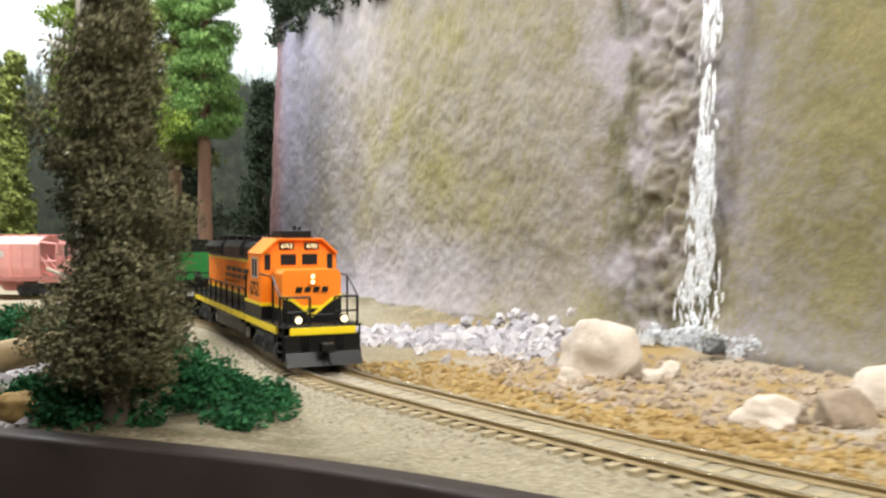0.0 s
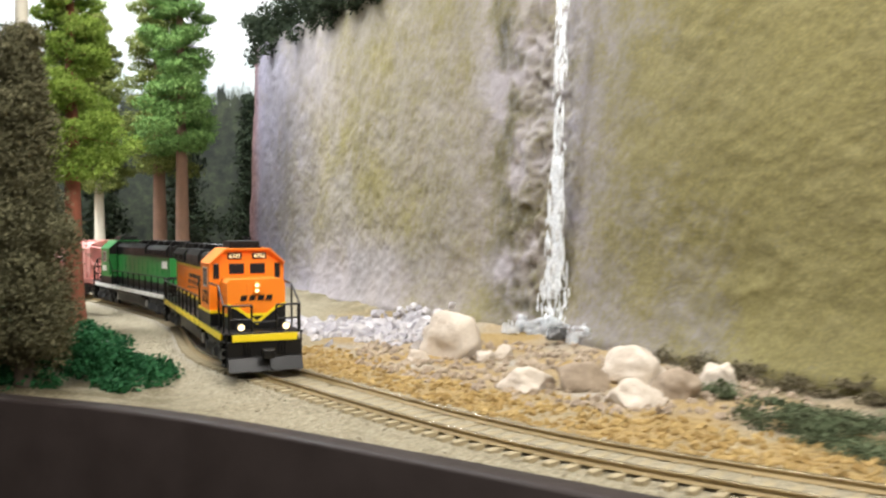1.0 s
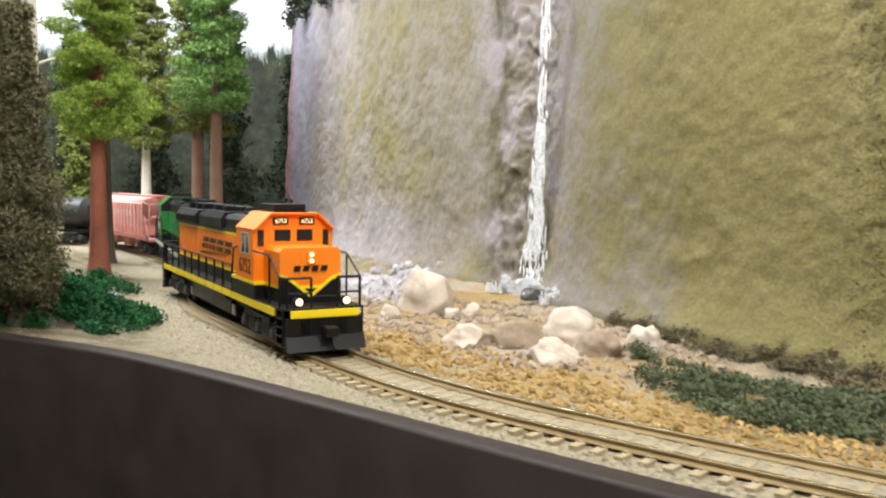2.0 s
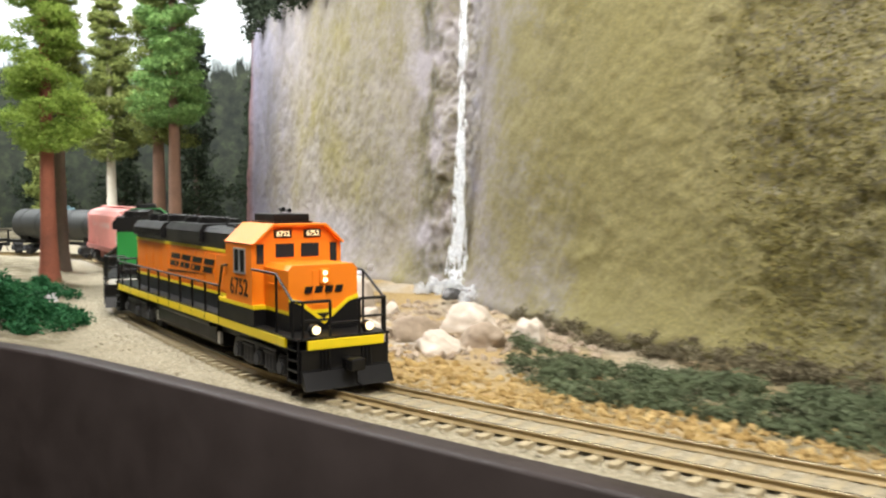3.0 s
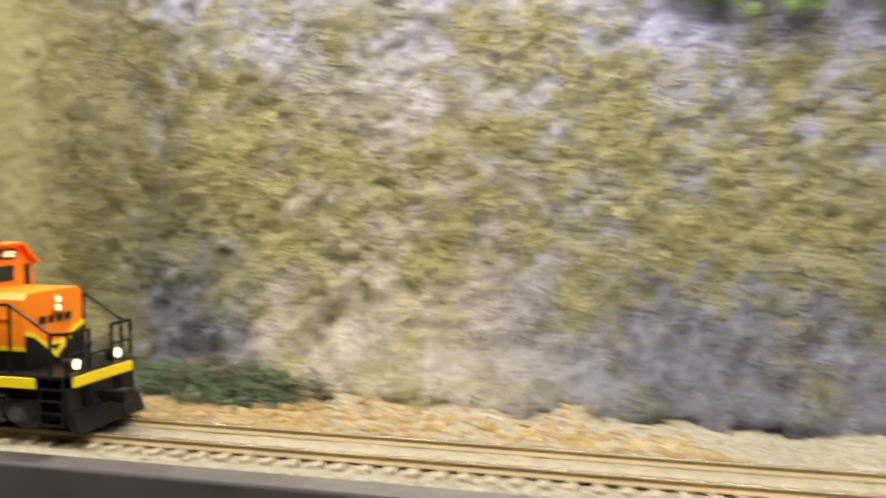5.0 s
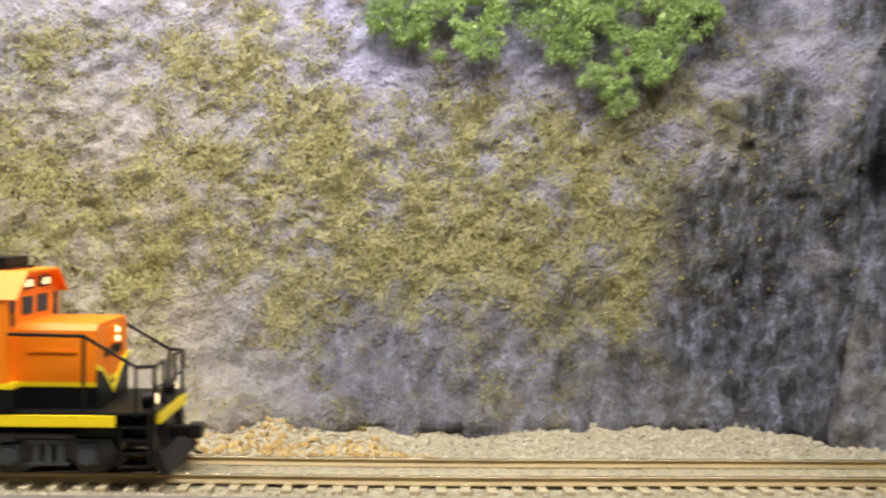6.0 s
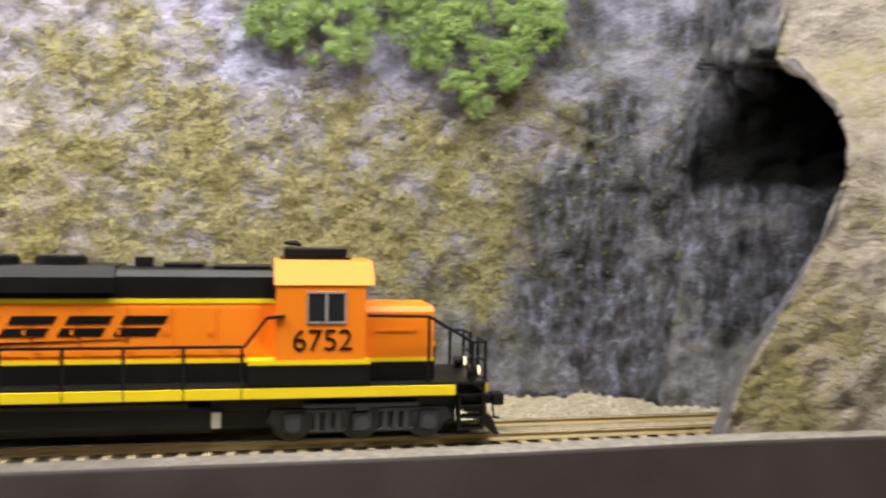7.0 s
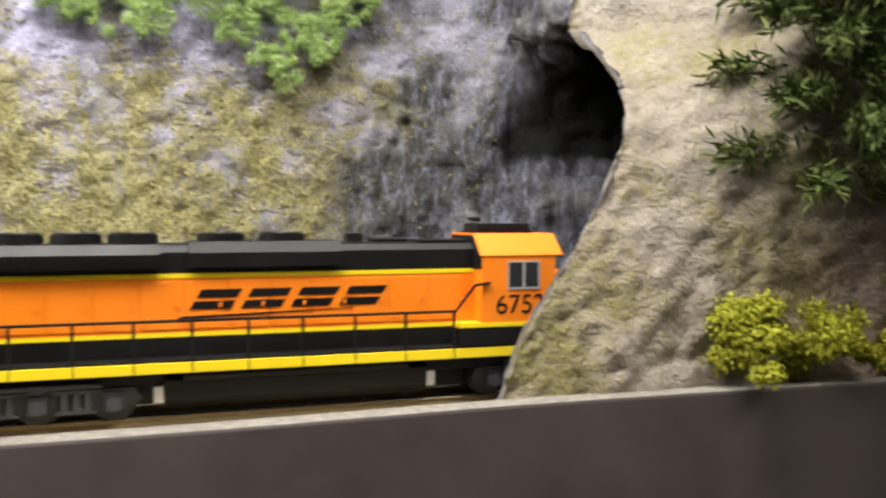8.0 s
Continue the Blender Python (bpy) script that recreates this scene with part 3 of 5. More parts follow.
moss = np.interp(x, [-0.18, 0.0, 0.07, 0.12, 0.19, 0.24, 0.33, 0.36, 0.50, 0.63], [0.40, 0.52, 0.52, 0.44, 0.70, 0.86, 0.67, 0.54, 0.62, 0.62]) + np.where(x > 0.31, 0.13, 0.09) * n_mid - 0.16 * smooth01(0.075, 0.015, z + 0.02 * n_low) * smooth01(0.12, 0.05, x) + 0.06 * np.where(x < 0.28, n_hi, 0) + 0.10 * n_low
moss = np.where(is_a, moss - 0.28 * smooth01(0.055, 0.008, z) * smooth01(0.29, 0.33, x), 0.40 + 0.2 * n_mid)
moss = np.where(is_a & (x > 0.46) & (z > 0.10), moss - 0.3 * smooth01(0.105, 0.125, z + 0.012 * n_mid) * smooth01(0.46, 0.48, x) * smooth01(0.565, 0.545, x), moss)
moss = moss - 0.10 * smooth01(0.54, 0.60, x) * is_a
moss = np.where(is_e, 0.47 + 0.22 * n_mid + 0.12 * n_hi, moss)
moss = moss + (0.10 + 0.30 * n_mid + 0.15 * n_hi) * np.exp(-((x - 0.104) / 0.013) ** 2) * is_a
# upper wall paled towards lavender: its own tint plus painted lamp light
high = smooth01(0.07, 0.13, z + 0.015 * n_mid) * smooth01(0.24, 0.31, x) * (1 - 0.3 * np.exp(-((x - 0.43) / 0.03) ** 2)) * is_a
moss = moss + np.where(is_a & (x > 0.3), 0.24 * n_hi, 0) - 0.15 * high * smooth01(0.105, 0.15, z + 0.03 * n_low)
zone(cme, "moss", np.clip(moss, 0, 1))
zone(cme, "fresh", np.clip(smooth01(0.29, 0.36, x + 0.02 * n_mid) + 0.3 * n_mid, 0, 1) * np.where(is_e, 0.5, is_a))
zone(cme, "coarse", np.clip(rough_zone, 0.2, 1))
# lavender drops low on the wall, part of the painted darkening there
lav = 0.45 * np.exp(-((x - 0.140) / 0.012) ** 2) * is_a - 0.35 * smooth01(0.055, 0.02, z) * (x > 0.2) + np.interp(x, [-0.18, -0.12, 0.0, 0.12, 0.17, 0.22, 0.38, 0.46, 0.6], [1.0, 0.55, 0.14, 0.35, 0.30, 0.0, 0.25, 0.85, 0.30]) + 0.2 * n_mid + 0.5 * high + 0.24 * smooth01(0.09, 0.02, z + 0.02 * n_low) * smooth01(0.10, 0.03, x) * is_a + 0.25 * np.exp(-((x - 0.10) / 0.016) ** 2) * is_a
zone(cme, "lavender", np.clip(np.where(is_e, 0.15 + 0.3 * n_mid, lav), 0, 1))
zone(cme, "tan", np.clip(np.where(is_e, 0.85 + 0.2 * n_mid, smooth01(0.33, 0.36, x) * smooth01(0.48, 0.40, x) * 0.7 * (1 - 0.7 * high) + 0.35 * smooth01(0.20, 0.10, x) * smooth01(-0.14, -0.06, x)) + 0.2 * n_mid, 0, 1))
zone(cme, "rust", np.clip(smooth01(-0.150, -0.170, x) * is_a * smooth01(0.85, 0.90, y) * 0.9 + is_e * smooth01(0.085, 0.03, z + 0.02 * n_mid) * smooth01(0.585, 0.63, x) * 0.4, 0, 1))
# dark slate rock, with alcove and wall-foot shade put into its colour
slate_and_shade = smooth01(0.585, 0.645, x + 0.030 * n_mid + 0.018 * n_hi) * (smooth01(0.092, 0.07, z + 0.01 * n_mid) + 0.62 * smooth01(0.20, 0.10, z)).clip(0, 1) * (is_a | is_tun) + np.exp(-((x - 0.318 + 0.006 * n_mid) / 0.021) ** 2) * is_a * smooth01(0.075, 0.03, z + 0.012 * n_mid) * 0.9 + smooth01(0.40, 0.47, x) * is_a * smooth01(0.06, 0.012, z + 0.012 * n_mid + 0.01 * n_hi) * 0.66
slate_and_shade = slate_and_shade + is_tun * np.where(z > 0.12, 0.7 + 0.4 * n_mid + 0.3 * n_hi, np.where(z > 0.085, 0.7, 0.6)) + is_a * smooth01(0.54, 0.60, x + 0.02 * n_mid) * np.clip(0.56 + 0.4 * n_mid + 0.35 * n_hi, 0, 0.85) + is_a * np.clip(0.30 + 0.5 * n_mid + 0.4 * n_hi, 0, 0.7) * np.exp(-((x - 0.104) / 0.012) ** 2)
zone(cme, "slate_and_shade", np.clip(slate_and_shade, 0, 0.9))
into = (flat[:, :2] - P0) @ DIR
# painted darkness: grows with depth into the tunnel and under its roof
zone(cme, "tunnel_shade", np.clip(is_tun * smooth01(0.115, 0.15, into + 0.01 * n_mid) + is_tun * smooth01(0.076, 0.084, z + 0.003 * n_mid) * smooth01(0.080, 0.092, into - 0.42 * (z - 0.082) + 0.007 * n_mid + 0.004 * n_hi) * smooth01(0.130, 0.118, z), 0, 1))
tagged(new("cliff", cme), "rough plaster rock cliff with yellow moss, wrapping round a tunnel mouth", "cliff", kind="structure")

# loose turf that stands off the rough part of the wall
tuft_r = np.random.RandomState(77)
tn = np.cross(np.gradient(flat.reshape(len(cz), cols, 3), axis=0), np.gradient(flat.reshape(len(cz), cols, 3), axis=1)).reshape(-1, 3)
tn /= np.linalg.norm(tn, axis=1)[:, None] + 1e-12
chance = np.where(is_a & (x > 0.10) & (z < 0.2), smooth01(0.36, 0.62, moss + 0.16 * fbm(flat, 60, 2, 80) + 0.30 * fbm(flat, 220, 2, 81)) * (1 - np.clip(slate_and_shade, 0, 0.9)) * smooth01(0.3, 0.8, rough_zone), 0) + np.where(is_e & (u < cols - 60), 0.10 * smooth01(0.4, 0.8, moss + 0.3 * n_hi), 0)
pick = np.nonzero(tuft_r.uniform(0, 1, len(flat)) < chance * 1.0)[0]
pick = np.concatenate([pick, pick, pick])
if len(pick) > 300000:
    pick = tuft_r.choice(pick, 300000, replace=False)
tp = flat[pick] + tuft_r.normal(0, 0.0005, (len(pick), 3)) - tn[pick] * tuft_r.uniform(-0.0008, 0.0010, (len(pick), 1))
ta = tuft_r.normal(0, 1, (len(pick), 3))
ta /= np.linalg.norm(ta, axis=1)[:, None]
tb = np.cross(ta, tuft_r.normal(0, 1, (len(pick), 3)))
tb /= np.linalg.norm(tb, axis=1)[:, None] + 1e-9
tc_ = np.cross(ta, tb)
tsz = tuft_r.uniform(0.0003, 0.00085, (len(pick), 1))
tv = np.stack([tp - ta * tsz, tp + tb * tsz * 0.7 + tc_ * tsz * 0.4, tp + ta * tsz, tp - tb * tsz * 0.7 + tc_ * tsz * 0.4], 1).reshape(-1, 3)
MOSS_OLIVE = foliage_mat("olive_turf", (0.065, 0.054, 0.013), (0.15, 0.126, 0.033), (0.28, 0.245, 0.08))
MOSS_FRESH = foliage_mat("pale_yellow_turf", (0.115, 0.102, 0.032), (0.25, 0.222, 0.074), (0.45, 0.415, 0.17))
right_side = flat[pick][:, 0] + 0.02 * n_mid[pick] > 0.325
for chosen, turf_mat, words in ((~right_side, MOSS_OLIVE, "olive moss turf clinging to the cliff"), (right_side, MOSS_FRESH, "pale yellow green moss turf clinging to the cliff")):
    quads = tv.reshape(-1, 4, 3)[chosen].reshape(-1, 3)
    rigid("moss", mesh_from("moss", quads, np.arange(len(quads)).reshape(-1, 4), turf_mat), words, "moss", kind="stuff")

# backdrop board and the room around
bp = spline([(-2.3, -0.1), (-2.0, 0.6), (-1.4, 1.15), (-0.7, 1.28), (0.0, 1.31), (0.6, 1.31), (1.2, 1.2)], 0.03)
bv = np.vstack([np.column_stack([bp, np.full(len(bp), zz)]) for zz in (-0.3, 0.1, 0.5, 1.0)])
tagged(new("backdrop", grid_mesh("backdrop", bv, 4, len(bp), BACKDROP)), "painted backdrop of pale sky over dark forest", "backdrop", kind="structure")


def slab(name, x0, x1, y0, y1, z0, z1, material, label, category):
    bm = bmesh.new()
    bmesh.ops.create_cube(bm, size=1, matrix=Matrix.Translation(((x0 + x1) / 2, (y0 + y1) / 2, (z0 + z1) / 2)) @ Matrix.Diagonal((x1 - x0, y1 - y0, z1 - z0, 1)))
    me = bpy.data.meshes.new(name)
    bm.to_mesh(me)
    bm.free()
    me.materials.append(material)
    return tagged(new(name, me), label, category, kind="structure")


slab("floor", -3.2, 3.2, -3.6, 2.2, -1.25, -1.15, CARPET, "dark carpet of the layout room", "floor")
slab("ceiling", -3.2, 3.2, -3.6, 2.2, 1.3, 1.4, WALL_PAINT, "plain pale ceiling of the layout room", "ceiling")
slab("wall_north", -3.2, 3.2, 2.1, 2.2, -1.15, 1.3, WALL_PAINT, "plain painted wall of the layout room", "wall")
slab("wall_south", -3.2, 3.2, -3.6, -3.5, -1.15, 1.3, WALL_PAINT, "plain painted wall of the layout room", "wall")
slab("wall_west", -3.2, -3.1, -3.5, 2.1, -1.15, 1.3, WALL_PAINT, "plain painted wall of the layout room", "wall")
slab("wall_east", 3.1, 3.2, -3.5, 2.1, -1.15, 1.3, WALL_PAINT, "plain painted wall of the layout room", "wall")


# ---- shapes ----
class Shape:
    """Collects boxes, prisms and rods, in millimetres, into one mesh."""

    def __init__(self):
        self.bm = bmesh.new()

    def box(self, x0, x1, y0, y1, z0, z1, bevel=0.0):
        r = bmesh.ops.create_cube(self.bm, size=1, matrix=Matrix.Translation(((x0 + x1) / 2, (y0 + y1) / 2, (z0 + z1) / 2)) @ Matrix.Diagonal((abs(x1 - x0), abs(y1 - y0), abs(z1 - z0), 1)))
        if bevel:
            edges = {e for v in r["verts"] for e in v.link_edges}
            bmesh.ops.bevel(self.bm, geom=list(edges), offset=bevel, segments=2, profile=0.5, affect="EDGES")
        return self

    def prism(self, profile, x0, x1, axis="x"):
        """A closed profile of (y, z) pushed from x0 to x1, or of (x, z) pushed along y."""
        rings = []
        for s in (x0, x1):
            rings.append([self.bm.verts.new((s, p, q) if axis == "x" else (p, s, q)) for p, q in profile])
        n = len(profile)
        for k in range(n):
            self.bm.faces.new((rings[0][k], rings[0][(k + 1) % n], rings[1][(k + 1) % n], rings[1][k]))
        self.bm.faces.new(rings[0][::-1])
        self.bm.faces.new(rings[1])
        return self

    def rod(self, a, b, r, sides=8, r2=None):
        a, b = Vector(a), Vector(b)
        m = Matrix.Translation((a + b) / 2) @ (b - a).to_track_quat("Z", "Y").to_matrix().to_4x4()
        bmesh.ops.create_cone(self.bm, cap_ends=True, segments=sides, radius1=r, radius2=r if r2 is None else r2, depth=(b - a).length, matrix=m)
        return self

    def mesh(self, name, material, smooth=False):
        bmesh.ops.recalc_face_normals(self.bm, faces=self.bm.faces)
        bmesh.ops.scale(self.bm, vec=(MM, MM, MM), verts=self.bm.verts)
        me = bpy.data.meshes.new(name)
        self.bm.to_mesh(me)
        self.bm.free()
        me.materials.append(material)
        if smooth:
            me.polygons.foreach_set("use_smooth", np.ones(len(me.polygons), bool))
        return me


def letters(name, text, size, material, parent, m, label=""):
    """Raised lettering in the built-in font; size is the capitals' height in mm."""
    cu = bpy.data.curves.new(name, "FONT")
    cu.body, cu.size, cu.extrude, cu.align_x, cu.align_y = text, size * MM / 0.72, 0.00008, "CENTER", "CENTER"
    tmp = bpy.data.objects.new(name, cu)
    scene.collection.objects.link(tmp)
    dg = bpy.context.evaluated_depsgraph_get()
    me = bpy.data.meshes.new_from_object(tmp.evaluated_get(dg))
    bpy.data.objects.remove(tmp)
    me.materials.clear()
    me.materials.append(material)
    ob = part(name, me, parent, label)
    ob.matrix_basis = m
    return ob


WHEELSETS = []


def wheelset(parent, x, r, tread=TRUCK):
    """An axle with its two wheels; turns as the vehicle rolls."""
    s = Shape()
    s.rod((0, -9.5, 0), (0, 9.5, 0), 1.2, 10)
    for sy in (-1, 1):
        s.rod((0, sy * 7.4, 0), (0, sy * 8.2, 0), r + 0.7, 28).rod((0, sy * 8.2, 0), (0, sy * 10.4, 0), r, 28)
        for k in range(4):
            a = k * math.pi / 2
            s.box(r * 0.55 * math.cos(a) - 0.9, r * 0.55 * math.cos(a) + 0.9, sy * 10.2, sy * 10.8, r * 0.55 * math.sin(a) - 0.9, r * 0.55 * math.sin(a) + 0.9)
    ob = part("wheelset", s.mesh("wheelset", tread), parent)
    WHEELSETS.append((ob, x, r))
    return ob


def truck(parent, cx, axles, r, long_half):
    fr = Shape()
    for sy in (-1, 1):
        y0, y1 = sorted((sy * 11.4, sy * 13.4))
        fr.prism([(-long_half, 6.2), (-long_half + 2, 9.6), (long_half - 2, 9.6), (long_half, 6.2), (long_half - 4, 4.6), (-long_half + 4, 4.6)], y0, y1, "y")
        for ax in axles:
            fr.box(ax - 2.6, ax + 2.6, sy * 12.6, sy * 14.8, 3.4, 8.6, 0.5)
            fr.rod((ax, sy * 14.2, 5.6), (ax, sy * 15.6, 5.6), 2.1, 12)
        for k in range(len(axles) - 1):
            mx = (axles[k] + axles[k + 1]) / 2
            for dx in (-3.0, 0.0, 3.0):
                fr.rod((mx + dx, sy * 13.9, 3.6), (mx + dx, sy * 13.9, 9.0), 1.1, 10)
            fr.box(mx - 5.2, mx + 5.2, sy * 13.0, sy * 14.9, 8.6, 9.8, 0.3)
            fr.box(mx - 5.2, mx + 5.2, sy * 13.0, sy * 14.6, 3.0, 3.9, 0.3)
        fr.rod((axles[0] + 3, sy * 14.6, 10.8), (axles[-1] - 3, sy * 14.6, 10.8), 0.8, 8)
        fr.box(-2, 2, sy * 13.2, sy * 15.4, 9.2, 11.6, 0.3)
    fr.box(-4, 4, -11.5, 11.5, 5.5, 9.0)
    ob = part("truck", fr.mesh("truck", TRUCK), parent)
    ob.location.x = cx * MM
    for ax in axles:
        w = wheelset(ob, ax, r)
        w.location = (ax * MM, 0, r * MM)
    return ob


def coupler(parent, x, sx):
    s = Shape()
    s.box(min(x, x + sx * 6), max(x, x + sx * 6), -1.4, 1.4, 7.6, 10.4, 0.3)
    s.box(min(x + sx * 5, x + sx * 9), max(x + sx * 5, x + sx * 9), -2.6, 2.6, 7.2, 11.0, 0.6)
    s.rod((x + sx * 6, 0.6, 7.4), (x + sx * 6.5, 0.8, 3.0), 0.35, 6).rod((x + sx * 6.5, 0.8, 3.0), (x + sx * 8.5, 1.6, 2.4), 0.35, 6)
    return part("coupler", s.mesh("coupler", BLACK), parent)


def locomotive(name, label, body, line, sill, accent, number):
    """A six-axle road diesel, nose to +x, wheels on z = 0; lengths in mm."""
    top = thing(name, label, "model locomotive")
    add = lambda n, s, m, lab="", smooth=False: part(n, s.mesh(n, m, smooth), top, lab)
    # low full-length centre box is added, keeping the gap under the frame dark
    add("underframe", Shape().box(-108, 108, -12.5, 12.5, 9.5, 13.5, 0.4).box(-105, 105, -6.5, 6.5, 3.2, 9.6).box(-112, -106, -14, 14, 8, 13.5).box(106, 112, -14, 14, 8, 13.5), BLACK)
    for sy in (-1, 1):
        add("sill_stripe", Shape().box(-106, 103, sy * 15.8, sy * 16.8, 13.4, 16.4, 0.15), sill)
    add("walkway", Shape().box(-112, 112, -16.6, 16.6, 16.4, 17.2, 0.15), BLACK)
    # long hood in bands
    add("hood_base", Shape().box(-91, 51.5, -10.6, 10.6, 17.2, 22.8).box(44, 78, -17.0, 17.0, 17.2, 22.8), BLACK)
    add("lower_stripe", Shape().box(-91.1, 44, -10.7, 10.7, 22.8, 24.0).box(44, 78.1, -17.1, 17.1, 22.8, 24.2), line)
    hood = Shape().box(-91, 51.5, -10.6, 10.6, 24.0, 39.6)
    for k in range(11):
        dx = -86 + k * 12.2
        for sy in (-1, 1):
            hood.box(dx, dx + 11.2, sy * 10.6, sy * 10.85, 25.0, 38.6, 0.1)
            hood.box(dx + 9.4, dx + 10.2, sy * 10.8, sy * 11.2, 31, 32.4).box(dx + 0.6, dx + 1.4, sy * 10.8, sy * 11.1, 26.2, 27.4)
    add("hood", hood, body)
    add("upper_stripe", Shape().box(-91.1, 51.5, -10.75, 10.75, 39.6, 40.9), line)
    roof = Shape().prism([(-10.6, 40.9), (10.6, 40.9), (10.6, 47.0), (9.0, 48.8), (5, 49.4), (-5, 49.4), (-9.0, 48.8), (-10.6, 47.0)], -91, 51.5)
    roof.prism([(-12.6, 42.2), (12.6, 42.2), (12.8, 46.4), (10.6, 49.2), (-10.6, 49.2), (-12.8, 46.4)], -89, -44)
    roof.prism([(-12.2, 42.6), (12.2, 42.6), (12.2, 46.8), (10.4, 49.9), (-10.4, 49.9), (-12.2, 46.8)], -36, 8)
    roof.box(20, 31, -5, 5, 49.4, 50.6, 0.4).box(12, 17, -2.2, 2.2, 49.4, 52.2, 0.3).box(34, 50, -7.5, 7.5, 49.3, 50.0, 0.2)
    add("hood_top", roof, BLACK)
    for sy in (-1, 1):
        gr = Shape()
        for k in range(22):
            gr.box(-88 + k * 2, -87.2 + k * 2, sy * 12.5, sy * 13.1, 42.8, 46.0)
        tagged(add("radiator_grille", gr, BLACK), kind="stuff")
    for fx in (-82, -66.5, -51, -26, -8):
        f = Shape().rod((fx, 0, 49), (fx, 0, 51.9), 7.0, 28).rod((fx, 0, 51.9), (fx, 0, 52.2), 6.2, 28)
        for k in range(6):
            a = k * math.pi / 6
            f.rod((fx - 6.4 * math.cos(a), -6.4 * math.sin(a), 52.2), (fx + 6.4 * math.cos(a), 6.4 * math.sin(a), 52.2), 0.25, 4)
        add("roof_fan", f, BLACK)
    # cab with chamfered roof
    cab = Shape().prism([(-17, 24.2), (17, 24.2), (17, 45.4), (10.0, 51.6), (-10.0, 51.6), (-17, 45.4)], 51.5, 76.5)
    cab.prism([(-17.3, 45.2), (-10.1, 51.9), (10.1, 51.9), (17.3, 45.2), (16.6, 45.0), (9.8, 51.2), (-9.8, 51.2), (-16.6, 45.0)], 51.0, 79.0)
    add("cab", cab, body)
    add("cab_bulkhead", Shape().prism([(-16.6, 40.9), (16.6, 40.9), (16.6, 45.3), (9.9, 51.3), (-9.9, 51.3), (-16.6, 45.3)], 50.9, 51.45), BLACK)
    for sy in (-1, 1):
        add("side_window", Shape().box(60.5, 70.5, sy * 16.9, sy * 17.15, 34.8, 43.0), GLASS)
        add("window_frame", Shape().box(60.0, 71.0, sy * 17.0, sy * 17.3, 42.8, 43.4).box(60.0, 71.0, sy * 17.0, sy * 17.3, 34.4, 35.0).box(65.1, 65.9, sy * 17.0, sy * 17.35, 34.6, 43.2).box(60, 60.5, sy * 17.0, sy * 17.3, 34.6, 43.2).box(70.5, 71, sy * 17.0, sy * 17.3, 34.6, 43.2), ALU)
        add("windshield", Shape().box(76.4, 76.75, sy * 1.3, sy * 8.2, 40.2, 45.0, 0.1), GLASS)
        add("corner_window", Shape().box(76.4, 76.75, sy * 12.6, sy * 15.2, 38.2, 45.0, 0.1), GLASS)
        board = add("number_board", Shape().box(76.4, 77.2, sy * 2.4, sy * 8.8, 47.0, 49.8, 0.15), BLACK)
        letters("board_number", number, 1.8, NUMGLOW, board, Matrix.Translation((77.3 * MM, sy * 5.6 * MM, 48.4 * MM)) @ pose(0, 0, 0, 90, 0, 90), "lit road number on a black board")
        letters("cab_number", number, 6.2, accent, top, Matrix.Translation((64.5 * MM, sy * 17.1 * MM, 29.4 * MM)) @ pose(0, 0, 0, 90, 0, 0 if sy < 0 else 180), "road number in dark sans-serif figures")
        # the railway's name drawn as four slanted blocks and a tapering dash
        for k in range(4):
            bx = -36 + k * 14.5 if sy < 0 else 7.5 - k * 14.5
            y0, y1 = sorted((sy * 10.8, sy * 11.05))
            sl = 3.4 * (-sy)
            for lo, hi in ((0.0, 0.40), (0.60, 1.0)):
                blk = Shape().prism([(bx + sl * lo, 30.6 + 5.6 * lo), (bx + 11.5 + sl * lo, 30.6 + 5.6 * lo), (bx + 11.5 + sl * hi, 30.6 + 5.6 * hi), (bx + sl * hi, 30.6 + 5.6 * hi)], y0, y1, "y")
                add("logo_bar", blk, accent)
        add("logo_dash", Shape().prism([(-40, 27.6), (-38, 28.6), (12, 29.8)] if sy < 0 else [(22, 27.6), (20, 28.6), (-30, 29.8)], *sorted((sy * 10.8, sy * 11.05)), "y"), accent)
    ac = Shape().box(53, 73, -7.5, 7.5, 51.6, 52.6).box(54, 72, -6.8, 6.8, 52.6, 55.2, 0.3)
    add("roof_unit", ac, BLACK)
    add("horn", Shape().rod((56, 3, 55.2), (56, 3, 56.6), 0.3).rod((54, 3, 56.6), (58, 3, 56.6), 0.5, 8, 0.9).rod((56, 5, 56.2), (59, 5, 56.2), 0.4, 8, 0.8), BLACK)
    # short nose
    nose = Shape().prism([(-12.6, 24.0), (12.6, 24.0), (12.6, 37.2), (11.2, 38.8), (-11.2, 38.8), (-12.6, 37.2)], 76.5, 97)
    nose.box(97, 97.3, -4.2, 0.5, 25, 37.0, 0.1).box(80, 92, -12.85, -12.5, 31.5, 32.2).box(80, 92, 12.5, 12.85, 31.5, 32.2)
    add("nose", nose, body)
    add("nose_base", Shape().box(76.5, 97, -12.6, 12.6, 17.2, 22.8), BLACK)
    add("nose_stripe", Shape().box(76.5, 97.1, -12.7, 12.7, 22.8, 24.0), line)
    for sy in (-1, 1):
        y0, y1 = 97.05, 97.45
        add("nose_wing", Shape().prism([(sy * 12.6, 17.4), (sy * 12.6, 27.5), (sy * 9, 26.0), (sy * 1.0, 20.0), (sy * 1.0, 17.4)], y0, y1), BLACK)
        add("nose_chevron", Shape().prism([(sy * 12.7, 27.2), (sy * 12.7, 28.6), (sy * 8.6, 27.3), (0, 20.6), (0, 19.0), (sy * 8.8, 26.0)], y0, y1 + 0.1), line)
